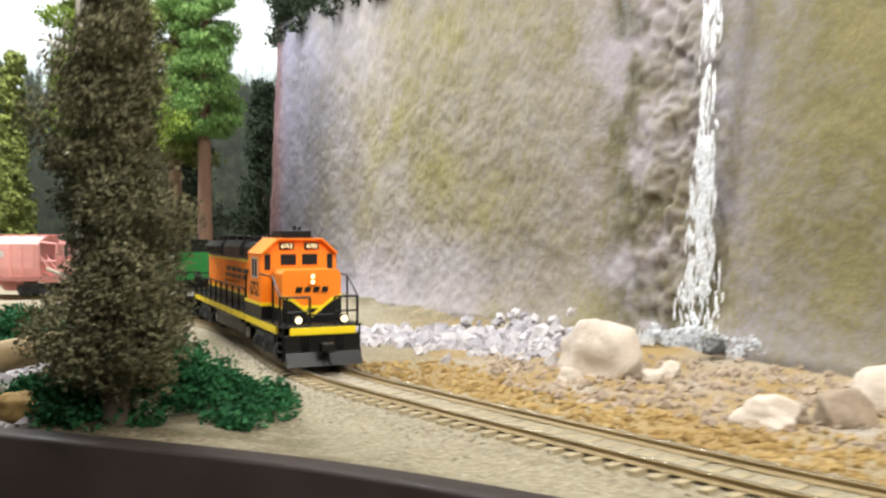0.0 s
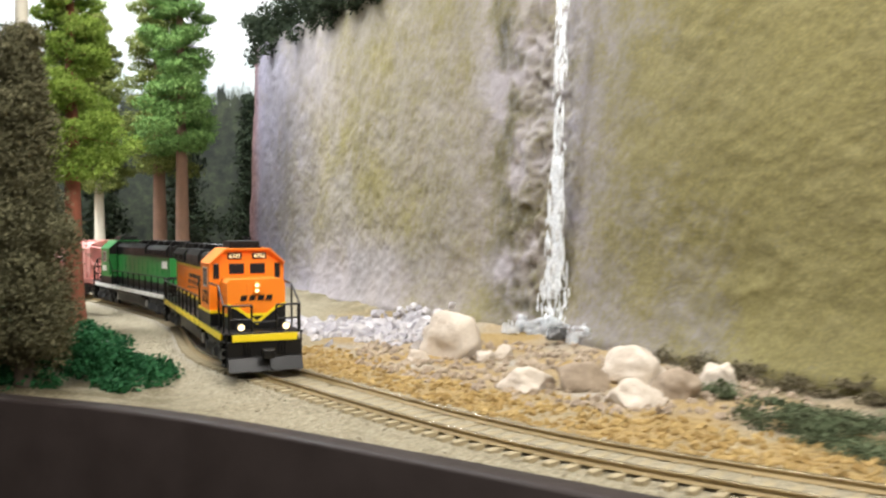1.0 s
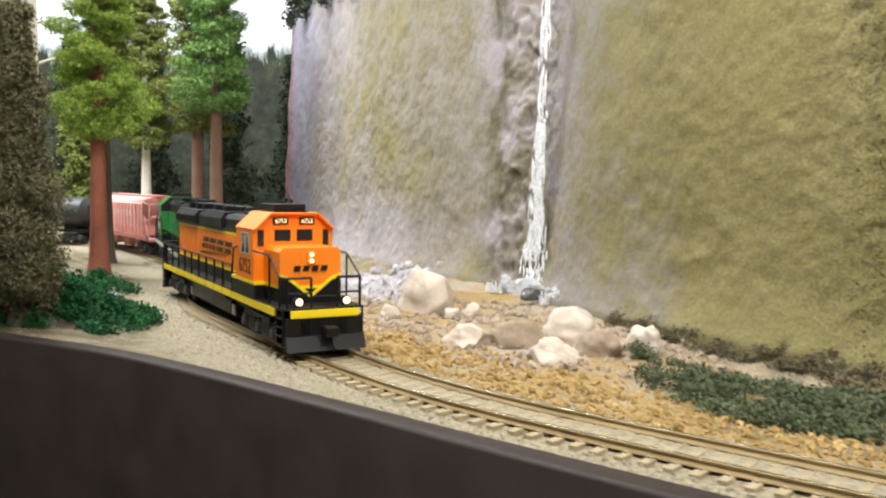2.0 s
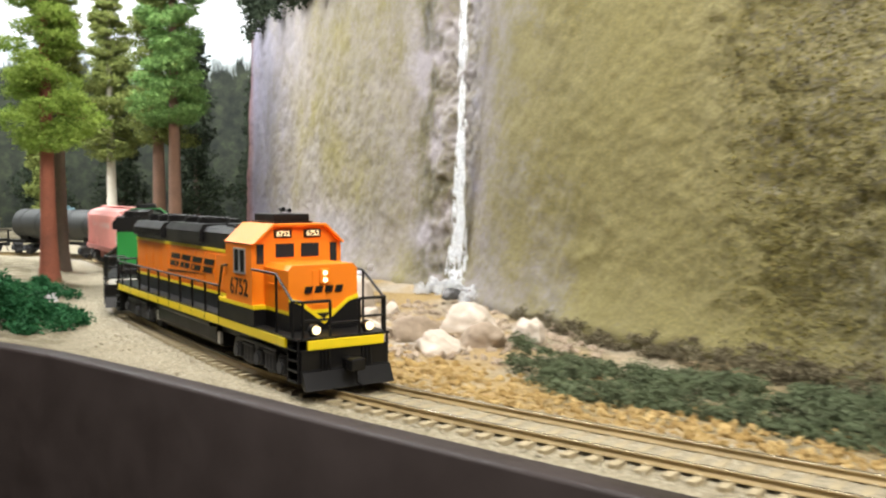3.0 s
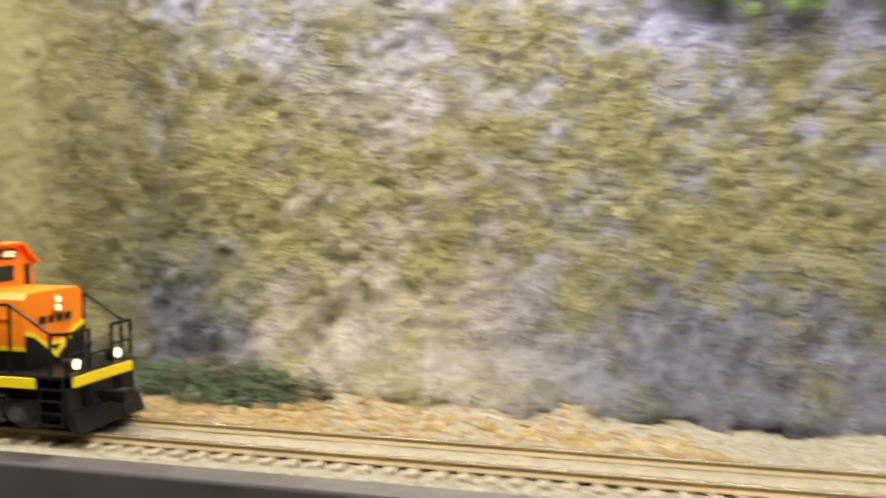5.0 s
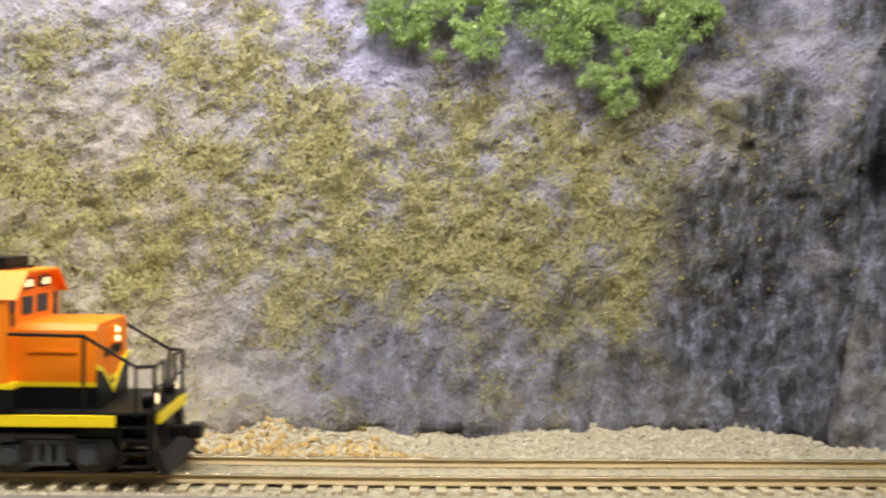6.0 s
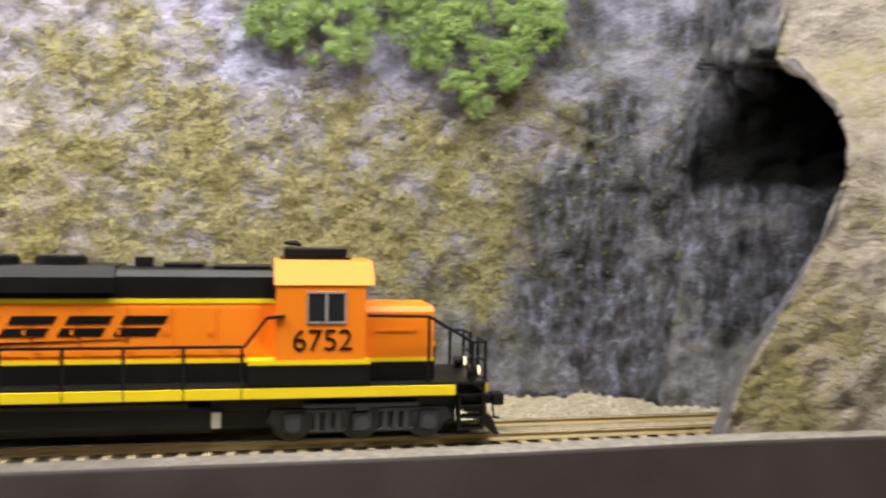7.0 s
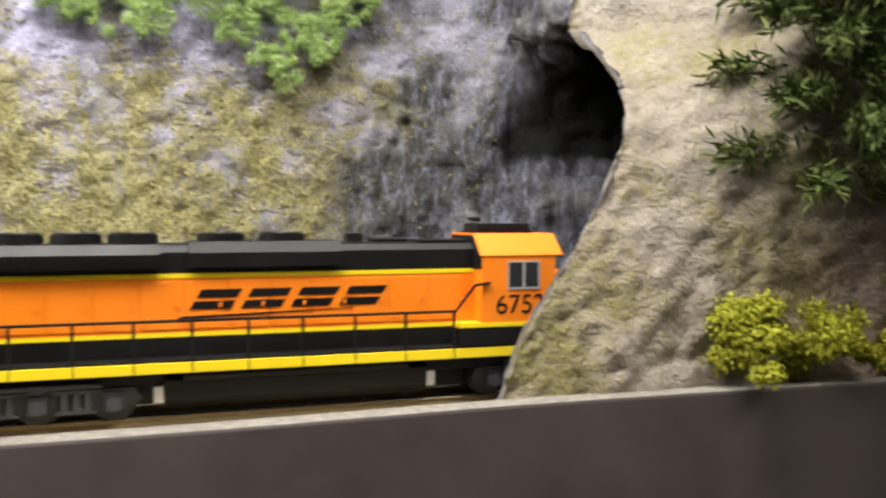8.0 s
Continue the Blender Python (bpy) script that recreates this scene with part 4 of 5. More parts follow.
    nb = Shape()
    for k in range(4):
        nb.prism([(-7.2 + k * 3.7, 29.6), (-4.6 + k * 3.7, 29.6), (-4.0 + k * 3.7, 31.8), (-6.6 + k * 3.7, 31.8)], 97.2, 97.5)
    add("nose_logo", nb, accent)
    add("headlight_housing", Shape().box(97, 98.2, -1.8, 1.8, 32.4, 37.6, 0.5), body)
    for hz in (36.2, 33.8):
        add("headlight", Shape().rod((98.1, 0, hz), (98.6, 0, hz), 0.8, 14), LAMPGLOW if name == "lead_locomotive" else WHITE)
    # end platforms, ditch lights, pilots, steps
    for sx in (-1, 1):
        xx = lambda a, b: sorted((sx * a, sx * b))
        p = Shape().box(*xx(110.5, 112.6), -15.6, 15.6, 4.2, 13.6, 0.3).box(*xx(111, 113.2), -15.2, 15.2, 16.6, 17.4, 0.2)
        for sy in (-1, 1):
            for k in range(4):
                p.box(*xx(104, 111.5), sy * 12.2, sy * 16.6, 3.2 + k * 3.3, 3.7 + k * 3.3)
            p.box(*xx(104, 104.6), sy * 12, sy * 16.4, 2.6, 13.5).rod((sx * 111.4, sy * 15.9, 3), (sx * 111.4, sy * 15.9, 17), 0.4)
            for k in range(3):
                p.rod((sx * 112.8, sy * (6 + k * 1.3), 13), (sx * 113.8, sy * (6 + k * 1.3), 6.2), 0.35, 6)
        add("pilot", p, BLACK)
        add("anticlimber", Shape().box(*xx(112.4, 113.6), -13.6, 13.6, 13.6, 16.6, 0.2), sill)
        add("plow", Shape().prism([(sx * 112, 7.6), (sx * 114.0, 6.8), (sx * 116.6, 1.4), (sx * 114.8, 1.2), (sx * 112, 4)], -15.6, 15.6, "y"), BLACK)
        coupler(top, sx * 112.5, sx)
        for sy in (-1, 1):
            hr = Shape()
            for yy in (5.2, 14.6):
                hr.rod((sx * 112.2, sy * yy, 17), (sx * 112.2, sy * yy, 28.6), 0.5)
            hr.rod((sx * 112.2, sy * 5.2, 28.6), (sx * 112.2, sy * 14.6, 28.6), 0.5).rod((sx * 112.2, sy * 5.2, 22.8), (sx * 112.2, sy * 14.6, 22.8), 0.4)
            hr.rod((sx * 112.2, sy * 14.6, 28.6), (sx * 108, sy * 16.2, 28.6), 0.5).rod((sx * 108, sy * 16.2, 28.6), (sx * 108, sy * 16.2, 16), 0.5)
            add("end_handrail", hr, BLACK)
        add("end_chain", Shape().rod((sx * 112.2, -5.2, 21.5), (sx * 112.2, 5.2, 21.5), 0.4), BLACK)
    for sy in (-1, 1):
        dl = add("ditch_light", Shape().rod((108, sy * 9.5, 19.4), (111, sy * 9.5, 19.4), 1.7, 14).box(108, 110, sy * 8.6, sy * 10.4, 17.2, 18.4), BLACK)
        part("lens", Shape().rod((111, sy * 9.5, 19.4), (111.5, sy * 9.5, 19.4), 1.35, 14).mesh("lens", LAMPGLOW if name == "lead_locomotive" else WHITE), dl)
    # side handrails
    for sy in (-1, 1):
        rail_y = sy * 16.4
        for k in range(10):
            hx = -98 + k * 15.6
            add("stanchion", Shape().rod((hx, rail_y, 13.4), (hx, rail_y, 28.0), 0.5, 6), BLACK)
        r = Shape().rod((-104, rail_y, 28), (43, rail_y, 28), 0.45, 6).rod((43, rail_y, 28), (49, sy * 17.5, 36), 0.45, 6).rod((49, sy * 17.5, 36), (54, sy * 17.5, 36.6), 0.45, 6)
        r.rod((77, sy * 17.2, 36.6), (95, sy * 16.0, 36.2), 0.45, 6).rod((95, sy * 16.0, 36.2), (95, sy * 16.0, 17), 0.45, 6).rod((95, sy * 16, 36.2), (108, sy * 16.2, 28.6), 0.45, 6)
        r.rod((-104, rail_y, 28), (-108, sy * 16.2, 28.6), 0.45, 6)
        add("side_handrail", r, BLACK)
    tank = Shape().prism([(-12.8, 12.6), (12.8, 12.6), (14.6, 11.0), (14.6, 6.0), (11.5, 3.2), (-11.5, 3.2), (-14.6, 6.0), (-14.6, 11.0)], -43, 34)
    add("fuel_tank", tank, BLACK)
    for sy in (-1, 1):
        add("air_reservoir", Shape().rod((-38, sy * 14.2, 12.2), (28, sy * 14.2, 12.2), 1.5, 12), BLACK)
        for gx_ in (34.2, -46):
            add("fuel_gauge", Shape().box(gx_, gx_ + 2.6, sy * 13.0, sy * 14.4, 5.0, 9.5, 0.2), ALU)
    for cx in (-76, 76):
        truck(top, cx, (-19.5, 0, 19.5), 5.8, 27)
    return top


def hopper_car(label):
    top = thing("covered_hopper", label, "model hopper car")
    add = lambda n, s, m, lab="": part(n, s.mesh(n, m), top, lab)
    add("body", Shape().prism([(-16.4, 17), (16.4, 17), (17.2, 24), (17.2, 44), (15.0, 47.6), (7, 50.0), (-7, 50.0), (-15.0, 47.6), (-17.2, 44), (-17.2, 24)], -66, 66), PINK)
    for sx in (-1, 1):
        add("slope_sheet", Shape().prism([(sx * 66, 47), (sx * 66, 26), (sx * 50, 12), (sx * 44, 12), (sx * 44, 47)], -15.5, 15.5, "y"), PINK)
        cage = Shape()
        for yy in (-15, -5, 5, 15):
            cage.rod((sx * 80, yy, 14), (sx * 80, yy, 44), 0.8, 6).rod((sx * 80, yy, 14), (sx * 66, yy, 34), 0.7, 6)
        for zz in (22, 33, 44):
            cage.rod((sx * 80, -15, zz), (sx * 80, 15, zz), 0.7, 6)
        for yy in (-15, 15):
            cage.rod((sx * 80, yy, 44), (sx * 64, yy, 46), 0.8, 6).rod((sx * 80, yy, 30), (sx * 64, yy, 30), 0.7, 6)
        cage.box(min(sx * 66, sx * 82), max(sx * 66, sx * 82), -15.5, 15.5, 12, 14.5)
        add("end_cage", cage, PINK)
        coupler(top, sx * 80, sx)
    for k in range(3):
        add("outlet", Shape().prism([(-38 + k * 38 - 16, 17), (-38 + k * 38 + 16, 17), (-38 + k * 38 + 6, 5), (-38 + k * 38 - 6, 5)], -11, 11, "y"), PINKDIM)
    for sy in (-1, 1):
        add("side_sill", Shape().box(-80, 80, sy * 15.6, sy * 17.2, 13.2, 17.0, 0.2), PINKDIM)
        for k in range(13):
            add("rib", Shape().box(-62 + k * 10.2, -60.6 + k * 10.2, sy * 17.0, sy * 18.2, 17, 44, 0.15), PINK)
        for k in range(7):
            add("writing_bar", Shape().box(-38 + k * 11, -31 + k * 11, sy * 17.2, sy * 17.4, 33, 38, 0), WHITE)
    rw = Shape().box(-78, 78, -4.5, 4.5, 51.0, 51.6)
    for k in range(9):
        rw.box(-70 + k * 17.4, -69 + k * 17.4, -4, 4, 49.6, 51.2)
    for k in range(8):
        rw.rod((-58 + k * 16.6, 8.4, 48.6), (-58 + k * 16.6, 8.4, 50.6), 3.0, 14)
    add("roof_walk", rw, PINK)
    for cx in (-58, 58):
        truck(top, cx, (-10, 10), 4.9, 15)
    return top


def tank_car(label):
    top = thing("tank_car", label, "model tank car", "tank cars")
    add = lambda n, s, m, lab="", sm=False: part(n, s.mesh(n, m, sm), top, lab)
    t = Shape().rod((-66, 0, 31), (66, 0, 31), 15.5, 36).rod((66, 0, 31), (71, 0, 31), 15.5, 36, 9.5).rod((-71, 0, 31), (-66, 0, 31), 9.5, 36, 15.5)
    for k in range(5):
        t.rod((-52 + k * 26 - 0.5, 0, 31), (-52 + k * 26 + 0.5, 0, 31), 15.9, 36)
    add("tank", t, TANKBLACK)
    add("dome", Shape().rod((0, 0, 45), (0, 0, 50), 6.5, 20).rod((0, 0, 50), (0, 0, 51), 5, 20).rod((14, 0, 45.5), (14, 0, 48.5), 3, 14), TANKBLUE)
    pf = Shape().box(-13, 13, -11, -5.5, 46.2, 46.8).box(-13, 13, 5.5, 11, 46.2, 46.8)
    for sx in (-1, 1):
        for sy in (-1, 1):
            pf.rod((sx * 12, sy * 10.5, 46.5), (sx * 12, sy * 10.5, 54), 0.45, 6)
    for sy in (-1, 1):
        pf.rod((-12, sy * 10.5, 54), (12, sy * 10.5, 54), 0.45, 6)
        pf.rod((-3, sy * 15.6, 16), (-3, sy * 10.8, 46), 0.4, 6).rod((3, sy * 15.6, 16), (3, sy * 10.8, 46), 0.4, 6)
        for k in range(8):
            pf.rod((-3, sy * (15.6 - k * 0.6), 17 + k * 3.6), (3, sy * (15.6 - k * 0.6), 17 + k * 3.6), 0.35, 6)
    add("platform", pf, BLACK)
    fr = Shape()
    for sx in (-1, 1):
        fr.box(*sorted((sx * 44, sx * 78)), -14.5, 14.5, 11.5, 14.5, 0.3).box(*sorted((sx * 46, sx * 60)), -10, 10, 14, 20)
        for sy in (-1, 1):
            fr.rod((sx * 77, sy * 13.5, 14), (sx * 77, sy * 13.5, 24), 0.45, 6)
        fr.rod((sx * 77, -13.5, 24), (sx * 77, 13.5, 24), 0.45, 6)
        coupler(top, sx * 77, sx)
    fr.box(-46, 46, -2.5, 2.5, 11, 14)
    add("underframe", fr, BLACK)
    for cx in (-56, 56):
        truck(top, cx, (-10, 10), 4.9, 15)
    return top


lead = locomotive("lead_locomotive", "orange and black model diesel locomotive with yellow stripes and lit headlights", ORANGE, YELLOW, YELLOW, BLACK, "6752")
trail = locomotive("trailing_locomotive", "green and black model diesel locomotive with white sill stripe", GREEN, GREEN, WHITE, WHITE, "7")
for ob in list(trail.children_recursive):
    if ob.name.split(".")[0] in ("cab_number", "board_number", "logo_bar", "logo_dash", "nose_logo"):
        bpy.data.objects.remove(ob)
for sy in (-1, 1):
    part("number_block", Shape().box(-86, -75, sy * 10.9, sy * 11.3, 33.5, 38.5).mesh("number_block", WHITE), trail)
    part("number_block", Shape().box(60, 72, sy * 17.0, sy * 17.3, 27, 31.5).mesh("number_block", WHITE), trail)
hopper = hopper_car("faded salmon pink covered hopper car with end cages")
tanks = [tank_car("dusty black tank car with a pale blue dome") for _ in range(2)]
VEHICLES = [(lead, 0.1185, 0.076), (trail, 0.1185 + 0.240, 0.076), (hopper, 0.1185 + 0.240 + 0.121 + 0.089, 0.058), (tanks[0], 0.568 + 0.175, 0.056), (tanks[1], 0.568 + 0.347, 0.056)]

# ---- track ----
def track():
    top = thing("railway_track", "single model railway track with rusty brown rails on tan ties", "track", kind="structure")
    for sy in (-1, 1):
        n = len(TRACK)
        tang = np.gradient(TRACK, axis=0)
        tang /= np.linalg.norm(tang, axis=1)[:, None]
        left = np.stack([-tang[:, 1], tang[:, 0]], 1)
        for nm, prof, mat_ in (("rail", [(-1.3, -2.3), (-1.3, -1.9), (-0.35, -1.6), (-0.35, -0.8), (-0.55, -0.65), (-0.55, -0.12), (0.55, -0.12), (0.55, -0.65), (0.35, -0.8), (0.35, -1.6), (1.3, -1.9), (1.3, -2.3)], RAIL),
                               ("railhead", [(-0.5, -0.13), (-0.5, -0.03), (-0.4, 0.0), (0.4, 0.0), (0.5, -0.03), (0.5, -0.13)], RAILTOP)):
            rows = [np.column_stack([TRACK + left * (sy * (8.25 + 0.5) + o) * MM, np.full(n, h * MM)]) for o, h in prof]
            part(nm, grid_mesh(nm, np.vstack(rows), len(prof), n, mat_), top)
    shapes = []
    for k in range(6):
        r = random.Random(k)
        s = Shape().box(-1.25, 1.25, -14.6 - r.random() * 0.6, 14.6 + r.random() * 0.6, -4.2, -2.35 + r.random() * 0.12, 0.18)
        for sy in (-1, 1):
            for o in (-2.0, 2.0):
                s.box(-0.5, 0.5, sy * 8.75 + o - 0.35, sy * 8.75 + o + 0.35, -2.3, -1.75)
        shapes.append(s.mesh("tie", TIE))
    s, k = 0.62, 0
    while s < ARC[-1] - 0.1 and k < 290:
        p, d = on_track(s)
        ob = part("tie", shapes[k % 6], top)
        ob.matrix_basis = pose(p[0], p[1], 0, 0, 0, math.degrees(math.atan2(d[1], d[0])) + random.Random(k).uniform(-1.5, 1.5))
        s, k = s + 0.0066, k + 1


track()


# ---- stones ----
def rock_mesh(name, seed, sx, sy, sz, material, rough=0.22, sub=4, flatness=0.25):
    bm = bmesh.new()
    bmesh.ops.create_icosphere(bm, subdivisions=sub, radius=1.0)
    p = np.array([v.co for v in bm.verts])
    r = random.Random(seed)
    for _ in range(12):
        n = np.array([r.gauss(0, 1), r.gauss(0, 1), r.gauss(0, 0.8)])
        n /= np.linalg.norm(n)
        c = r.uniform(0.62, 0.92)
        h = p @ n - c
        p -= np.where(h > 0, h, 0)[:, None] * n * 0.93
    off = np.array([seed * 3.1, seed * 1.7, seed * 0.9])
    p *= (1 + rough * fbm(p + off, 1.3, 2, seed) + rough * 0.35 * fbm(p + off, 4.5, 3, seed + 1))[:, None]
    p[:, 2] = np.where(p[:, 2] < -flatness, -flatness + (p[:, 2] + flatness) * 0.2, p[:, 2])
    p *= np.array([sx, sy, sz])
    for v, q in zip(bm.verts, p):
        v.co = q
    me = bpy.data.meshes.new(name)
    bm.to_mesh(me)
    bm.free()
    me.materials.append(material)
    me.polygons.foreach_set("use_smooth", np.ones(len(me.polygons), bool))
    return me


def boulder(x, y, sx, sy, sz, turn, material, seed, label, sink=0.0):
    ob = rigid("boulder", rock_mesh("boulder", seed, sx, sy, sz, material), label, "boulder", "boulders below the cliff")
    ob.matrix_basis = pose(x, y, float(ground_height(x, y)[0]) + 0.2 * sz - sink, 0, 0, turn)
    return ob


boulder(0.069, 0.386, 0.0200, 0.0150, 0.0190, -35, STONE_PALE, 3, "large pale plaster boulder below the cliff")
boulder(0.086, 0.364, 0.0058, 0.0058, 0.0060, 10, STONE_PALE, 5, "small pale boulder leaning on a large one")
boulder(0.095, 0.374, 0.0066, 0.0050, 0.0056, 40, STONE_PALE, 6, "small pale boulder leaning on a large one")
boulder(0.052, 0.366, 0.0066, 0.006, 0.0056, 70, STONE_PALE, 8, "small pale boulder leaning on a large one")
boulder(0.102, 0.278, 0.0125, 0.0085, 0.0072, -20, STONE_PALE, 11, "low pale boulder beside the gravel")
boulder(0.124, 0.276, 0.0125, 0.0085, 0.0100, 25, STONE_BROWN, 12, "brown shaded boulder among pale ones")
boulder(0.148, 0.293, 0.0175, 0.0115, 0.0118, -30, STONE_PALE, 13, "pale rounded boulder at the foot of the fall")
boulder(0.140, 0.238, 0.0115, 0.0080, 0.0078, -25, STONE_PALE, 14, "flat grey boulder beside the gravel")
boulder(0.159, 0.256, 0.0100, 0.0080, 0.0085, 30, STONE_BROWN, 15, "tan boulder among pale ones")
boulder(0.177, 0.268, 0.0072, 0.0068, 0.0096, 15, STONE_PALE, 16, "pale upright boulder at the end of a row", -0.0015)
boulder(-0.122, 0.262, 0.0080, 0.0064, 0.0074, 15, STONE_OCHRE, 22, "tan boulder beside a fallen log")
boulder(-0.142, 0.285, 0.0066, 0.0055, 0.0055, 55, STONE_PALE, 23, "pale boulder beside a fallen log")


def pebbles(name, label, category, spots, sizes, material, seed, lift=0.25):
    """Loose stones, each its own closed lump, in one object."""
    r = np.random.RandomState(seed)
    base = np.array([(1, 0, 0), (-1, 0, 0), (0, 1, 0), (0, -1, 0), (0, 0, 1), (0, 0, -1)], float)
    corner = np.array([(a, b, c) for a in (-1, 1) for b in (-1, 1) for c in (-1, 1)], float) * 0.62
    base = np.vstack([base, corner])
    tri = []
    for a in range(2):
        for b in range(2):
            for c in range(2):
                k = 6 + a * 4 + b * 2 + c
                X, Y, Z = (0 if a else 1), (2 if b else 3), (4 if c else 5)
                for q, w in ((X, Y), (Y, Z), (Z, X)):
                    tri.append((q, w, k))
    tri = np.array(tri)
    n = len(spots)
    q = base[None] * (1 + 0.35 * r.uniform(-1, 1, (n, 14, 1))) * (np.asarray(sizes)[:, None, None] * r.uniform(0.65, 1.3, (n, 1, 3)))
    ang = r.uniform(0, 6.28, n)
    tilt = r.uniform(-0.6, 0.6, n)
    ca, sa, ct, st = np.cos(ang)[:, None], np.sin(ang)[:, None], np.cos(tilt)[:, None], np.sin(tilt)[:, None]
    yy, zz = q[..., 1] * ct - q[..., 2] * st, q[..., 1] * st + q[..., 2] * ct
    xx = q[..., 0]
    v = np.stack([xx * ca - yy * sa, xx * sa + yy * ca, zz], 2) + np.asarray(spots)[:, None, :]
    v[..., 2] += np.asarray(sizes)[:, None] * lift
    f = (tri[None] + (np.arange(n) * 14)[:, None, None]).reshape(-1, 3)
    return rigid(name, mesh_from(name, v.reshape(-1, 3), f, material), label, category, kind="stuff")


def scatter(n, seed, xr, yr, keep):
    r = np.random.RandomState(seed)
    x, y = r.uniform(*xr, n), r.uniform(*yr, n)
    ok = keep(x, y) > r.uniform(0, 1, n)
    x, y = x[ok], y[ok]
    return np.stack([x, y, ground_height(x, y)], 1)


def beyond_track(x, y):
    return y - np.interp(x, TRACK[:, 0], TRACK[:, 1])


sp = scatter(26000, 1, (-0.05, 0.46), (-0.06, 0.40), lambda x, y: smooth01(0.0155, 0.02, track_distance(x, y)) * smooth01(0.075, 0.045, track_distance(x, y)) * (beyond_track(x, y) > 0) * (wall_y(x) > y + 0.002))
pebbles("gravel", "loose ochre gravel beside the track", "gravel", sp, np.random.RandomState(2).uniform(0.0005, 0.0015, len(sp)), STONE_OCHRE, 3)
sp = scatter(70000, 4, (-0.14, 0.60), (-0.18, 0.46), lambda x, y: smooth01(0.045, 0.014, track_distance(x, y)) * (y > np.interp(x, FX, FY) + 0.004) * ((beyond_track(x, y) < 0) | (track_distance(x, y) < 0.02)))
sp = sp[track_distance(sp[:, 0], sp[:, 1]) > 0.0152]
pebbles("ballast", "fine cream ballast spilled round the ties", "ballast", sp, np.random.RandomState(5).uniform(0.00028, 0.00062, len(sp)), STONE_SAND, 6)
sp = scatter(16000, 24, (0.36, 0.62), (-0.14, 0.10), lambda x, y: smooth01(0.0155, 0.02, track_distance(x, y)) * (beyond_track(x, y) > 0) * (wall_y(x) > y - 0.006) * 0.8)
pebbles("gravel", "fine cream and yellow gravel banked against the wall foot", "gravel", sp, np.random.RandomState(25).uniform(0.0003, 0.0009, len(sp)), STONE_SAND, 26)
r = np.random.RandomState(8)
n = 900
tt = r.uniform(0, 1, n)
line = np.stack([-0.040 + 0.085 * tt, 0.520 - 0.082 * tt], 1) + np.stack([r.normal(0, 0.012, n), r.normal(0, 0.016, n)], 1)
line[:, 1] = np.minimum(line[:, 1], np.interp(line[:, 0], [-0.12, 0.012, 0.073, 0.12], [0.80, 0.595, 0.505, 0.44]))
slope = 0.030 * smooth01(0.12, 0.02, np.interp(line[:, 0], [-0.12, 0.012, 0.073, 0.12], [0.80, 0.600, 0.510, 0.445]) - line[:, 1])
sp = np.column_stack([line, ground_height(line[:, 0], line[:, 1]) + slope * r.uniform(0.5, 1.0, n)])
pebbles("rubble", "grey and white broken rubble heaped against the cliff", "rubble", sp, r.uniform(0.0014, 0.0042, n) * np.where(r.uniform(0, 1, n) > 0.95, 1.9, 1), STONE_GREY, 9, 0.0)
sp = scatter(1500, 10, (0.02, 0.21), (0.22, 0.42), lambda x, y: smooth01(0.045, 0.06, track_distance(x, y)) * (wall_y(x) > y + 0.004) * 0.9)
pebbles("scree", "pale scree scattered between boulders", "scree", sp, np.random.RandomState(11).uniform(0.0005, 0.0022, len(sp)), STONE_BROWN, 12)
sp = scatter(1700, 13, (-0.21, -0.085), (0.22, 0.40), lambda x, y: (y > np.interp(x, FX, FY) + 0.006) * smooth01(-0.115, -0.13, x))
pebbles("stones", "grey white stones round a fallen log", "stones", sp, np.random.RandomState(14).uniform(0.001, 0.0034, len(sp)), STONE_GREY, 15)


# ---- fall ----
def leaf_cloud(centres, radii, count, size, seed, flat=0.6, shell=0.55):
    """Small bent leaf tufts round the given clump centres."""
    r = np.random.RandomState(seed)
    centres, radii = np.asarray(centres, float), np.asarray(radii, float)
    k = r.randint(0, len(centres), count)
    d = r.normal(0, 1, (count, 3))
    d /= np.linalg.norm(d, axis=1)[:, None]
    rad = radii[k] * r.uniform(shell, 1.0, count) ** 0.6 * (1 + 0.25 * r.normal(0, 1, count).clip(-1, 1))
    p = centres[k] + d * rad[:, None] * np.array([1, 1, flat])
    a = r.normal(0, 1, (count, 3)) + d * 0.3
    a /= np.linalg.norm(a, axis=1)[:, None]
    b = np.cross(a, d + r.normal(0, 0.5, (count, 3)))
    b /= np.linalg.norm(b, axis=1)[:, None] + 1e-9
    c = np.cross(a, b)
    s = (size * r.uniform(0.5, 1.3, count))[:, None]
    v = np.stack([p - a * s, p + b * s * 0.55 + c * s * 0.25, p + a * s, p - b * s * 0.55 + c * s * 0.25], 1).reshape(-1, 3)
    return v, np.arange(count * 4).reshape(-1, 4)


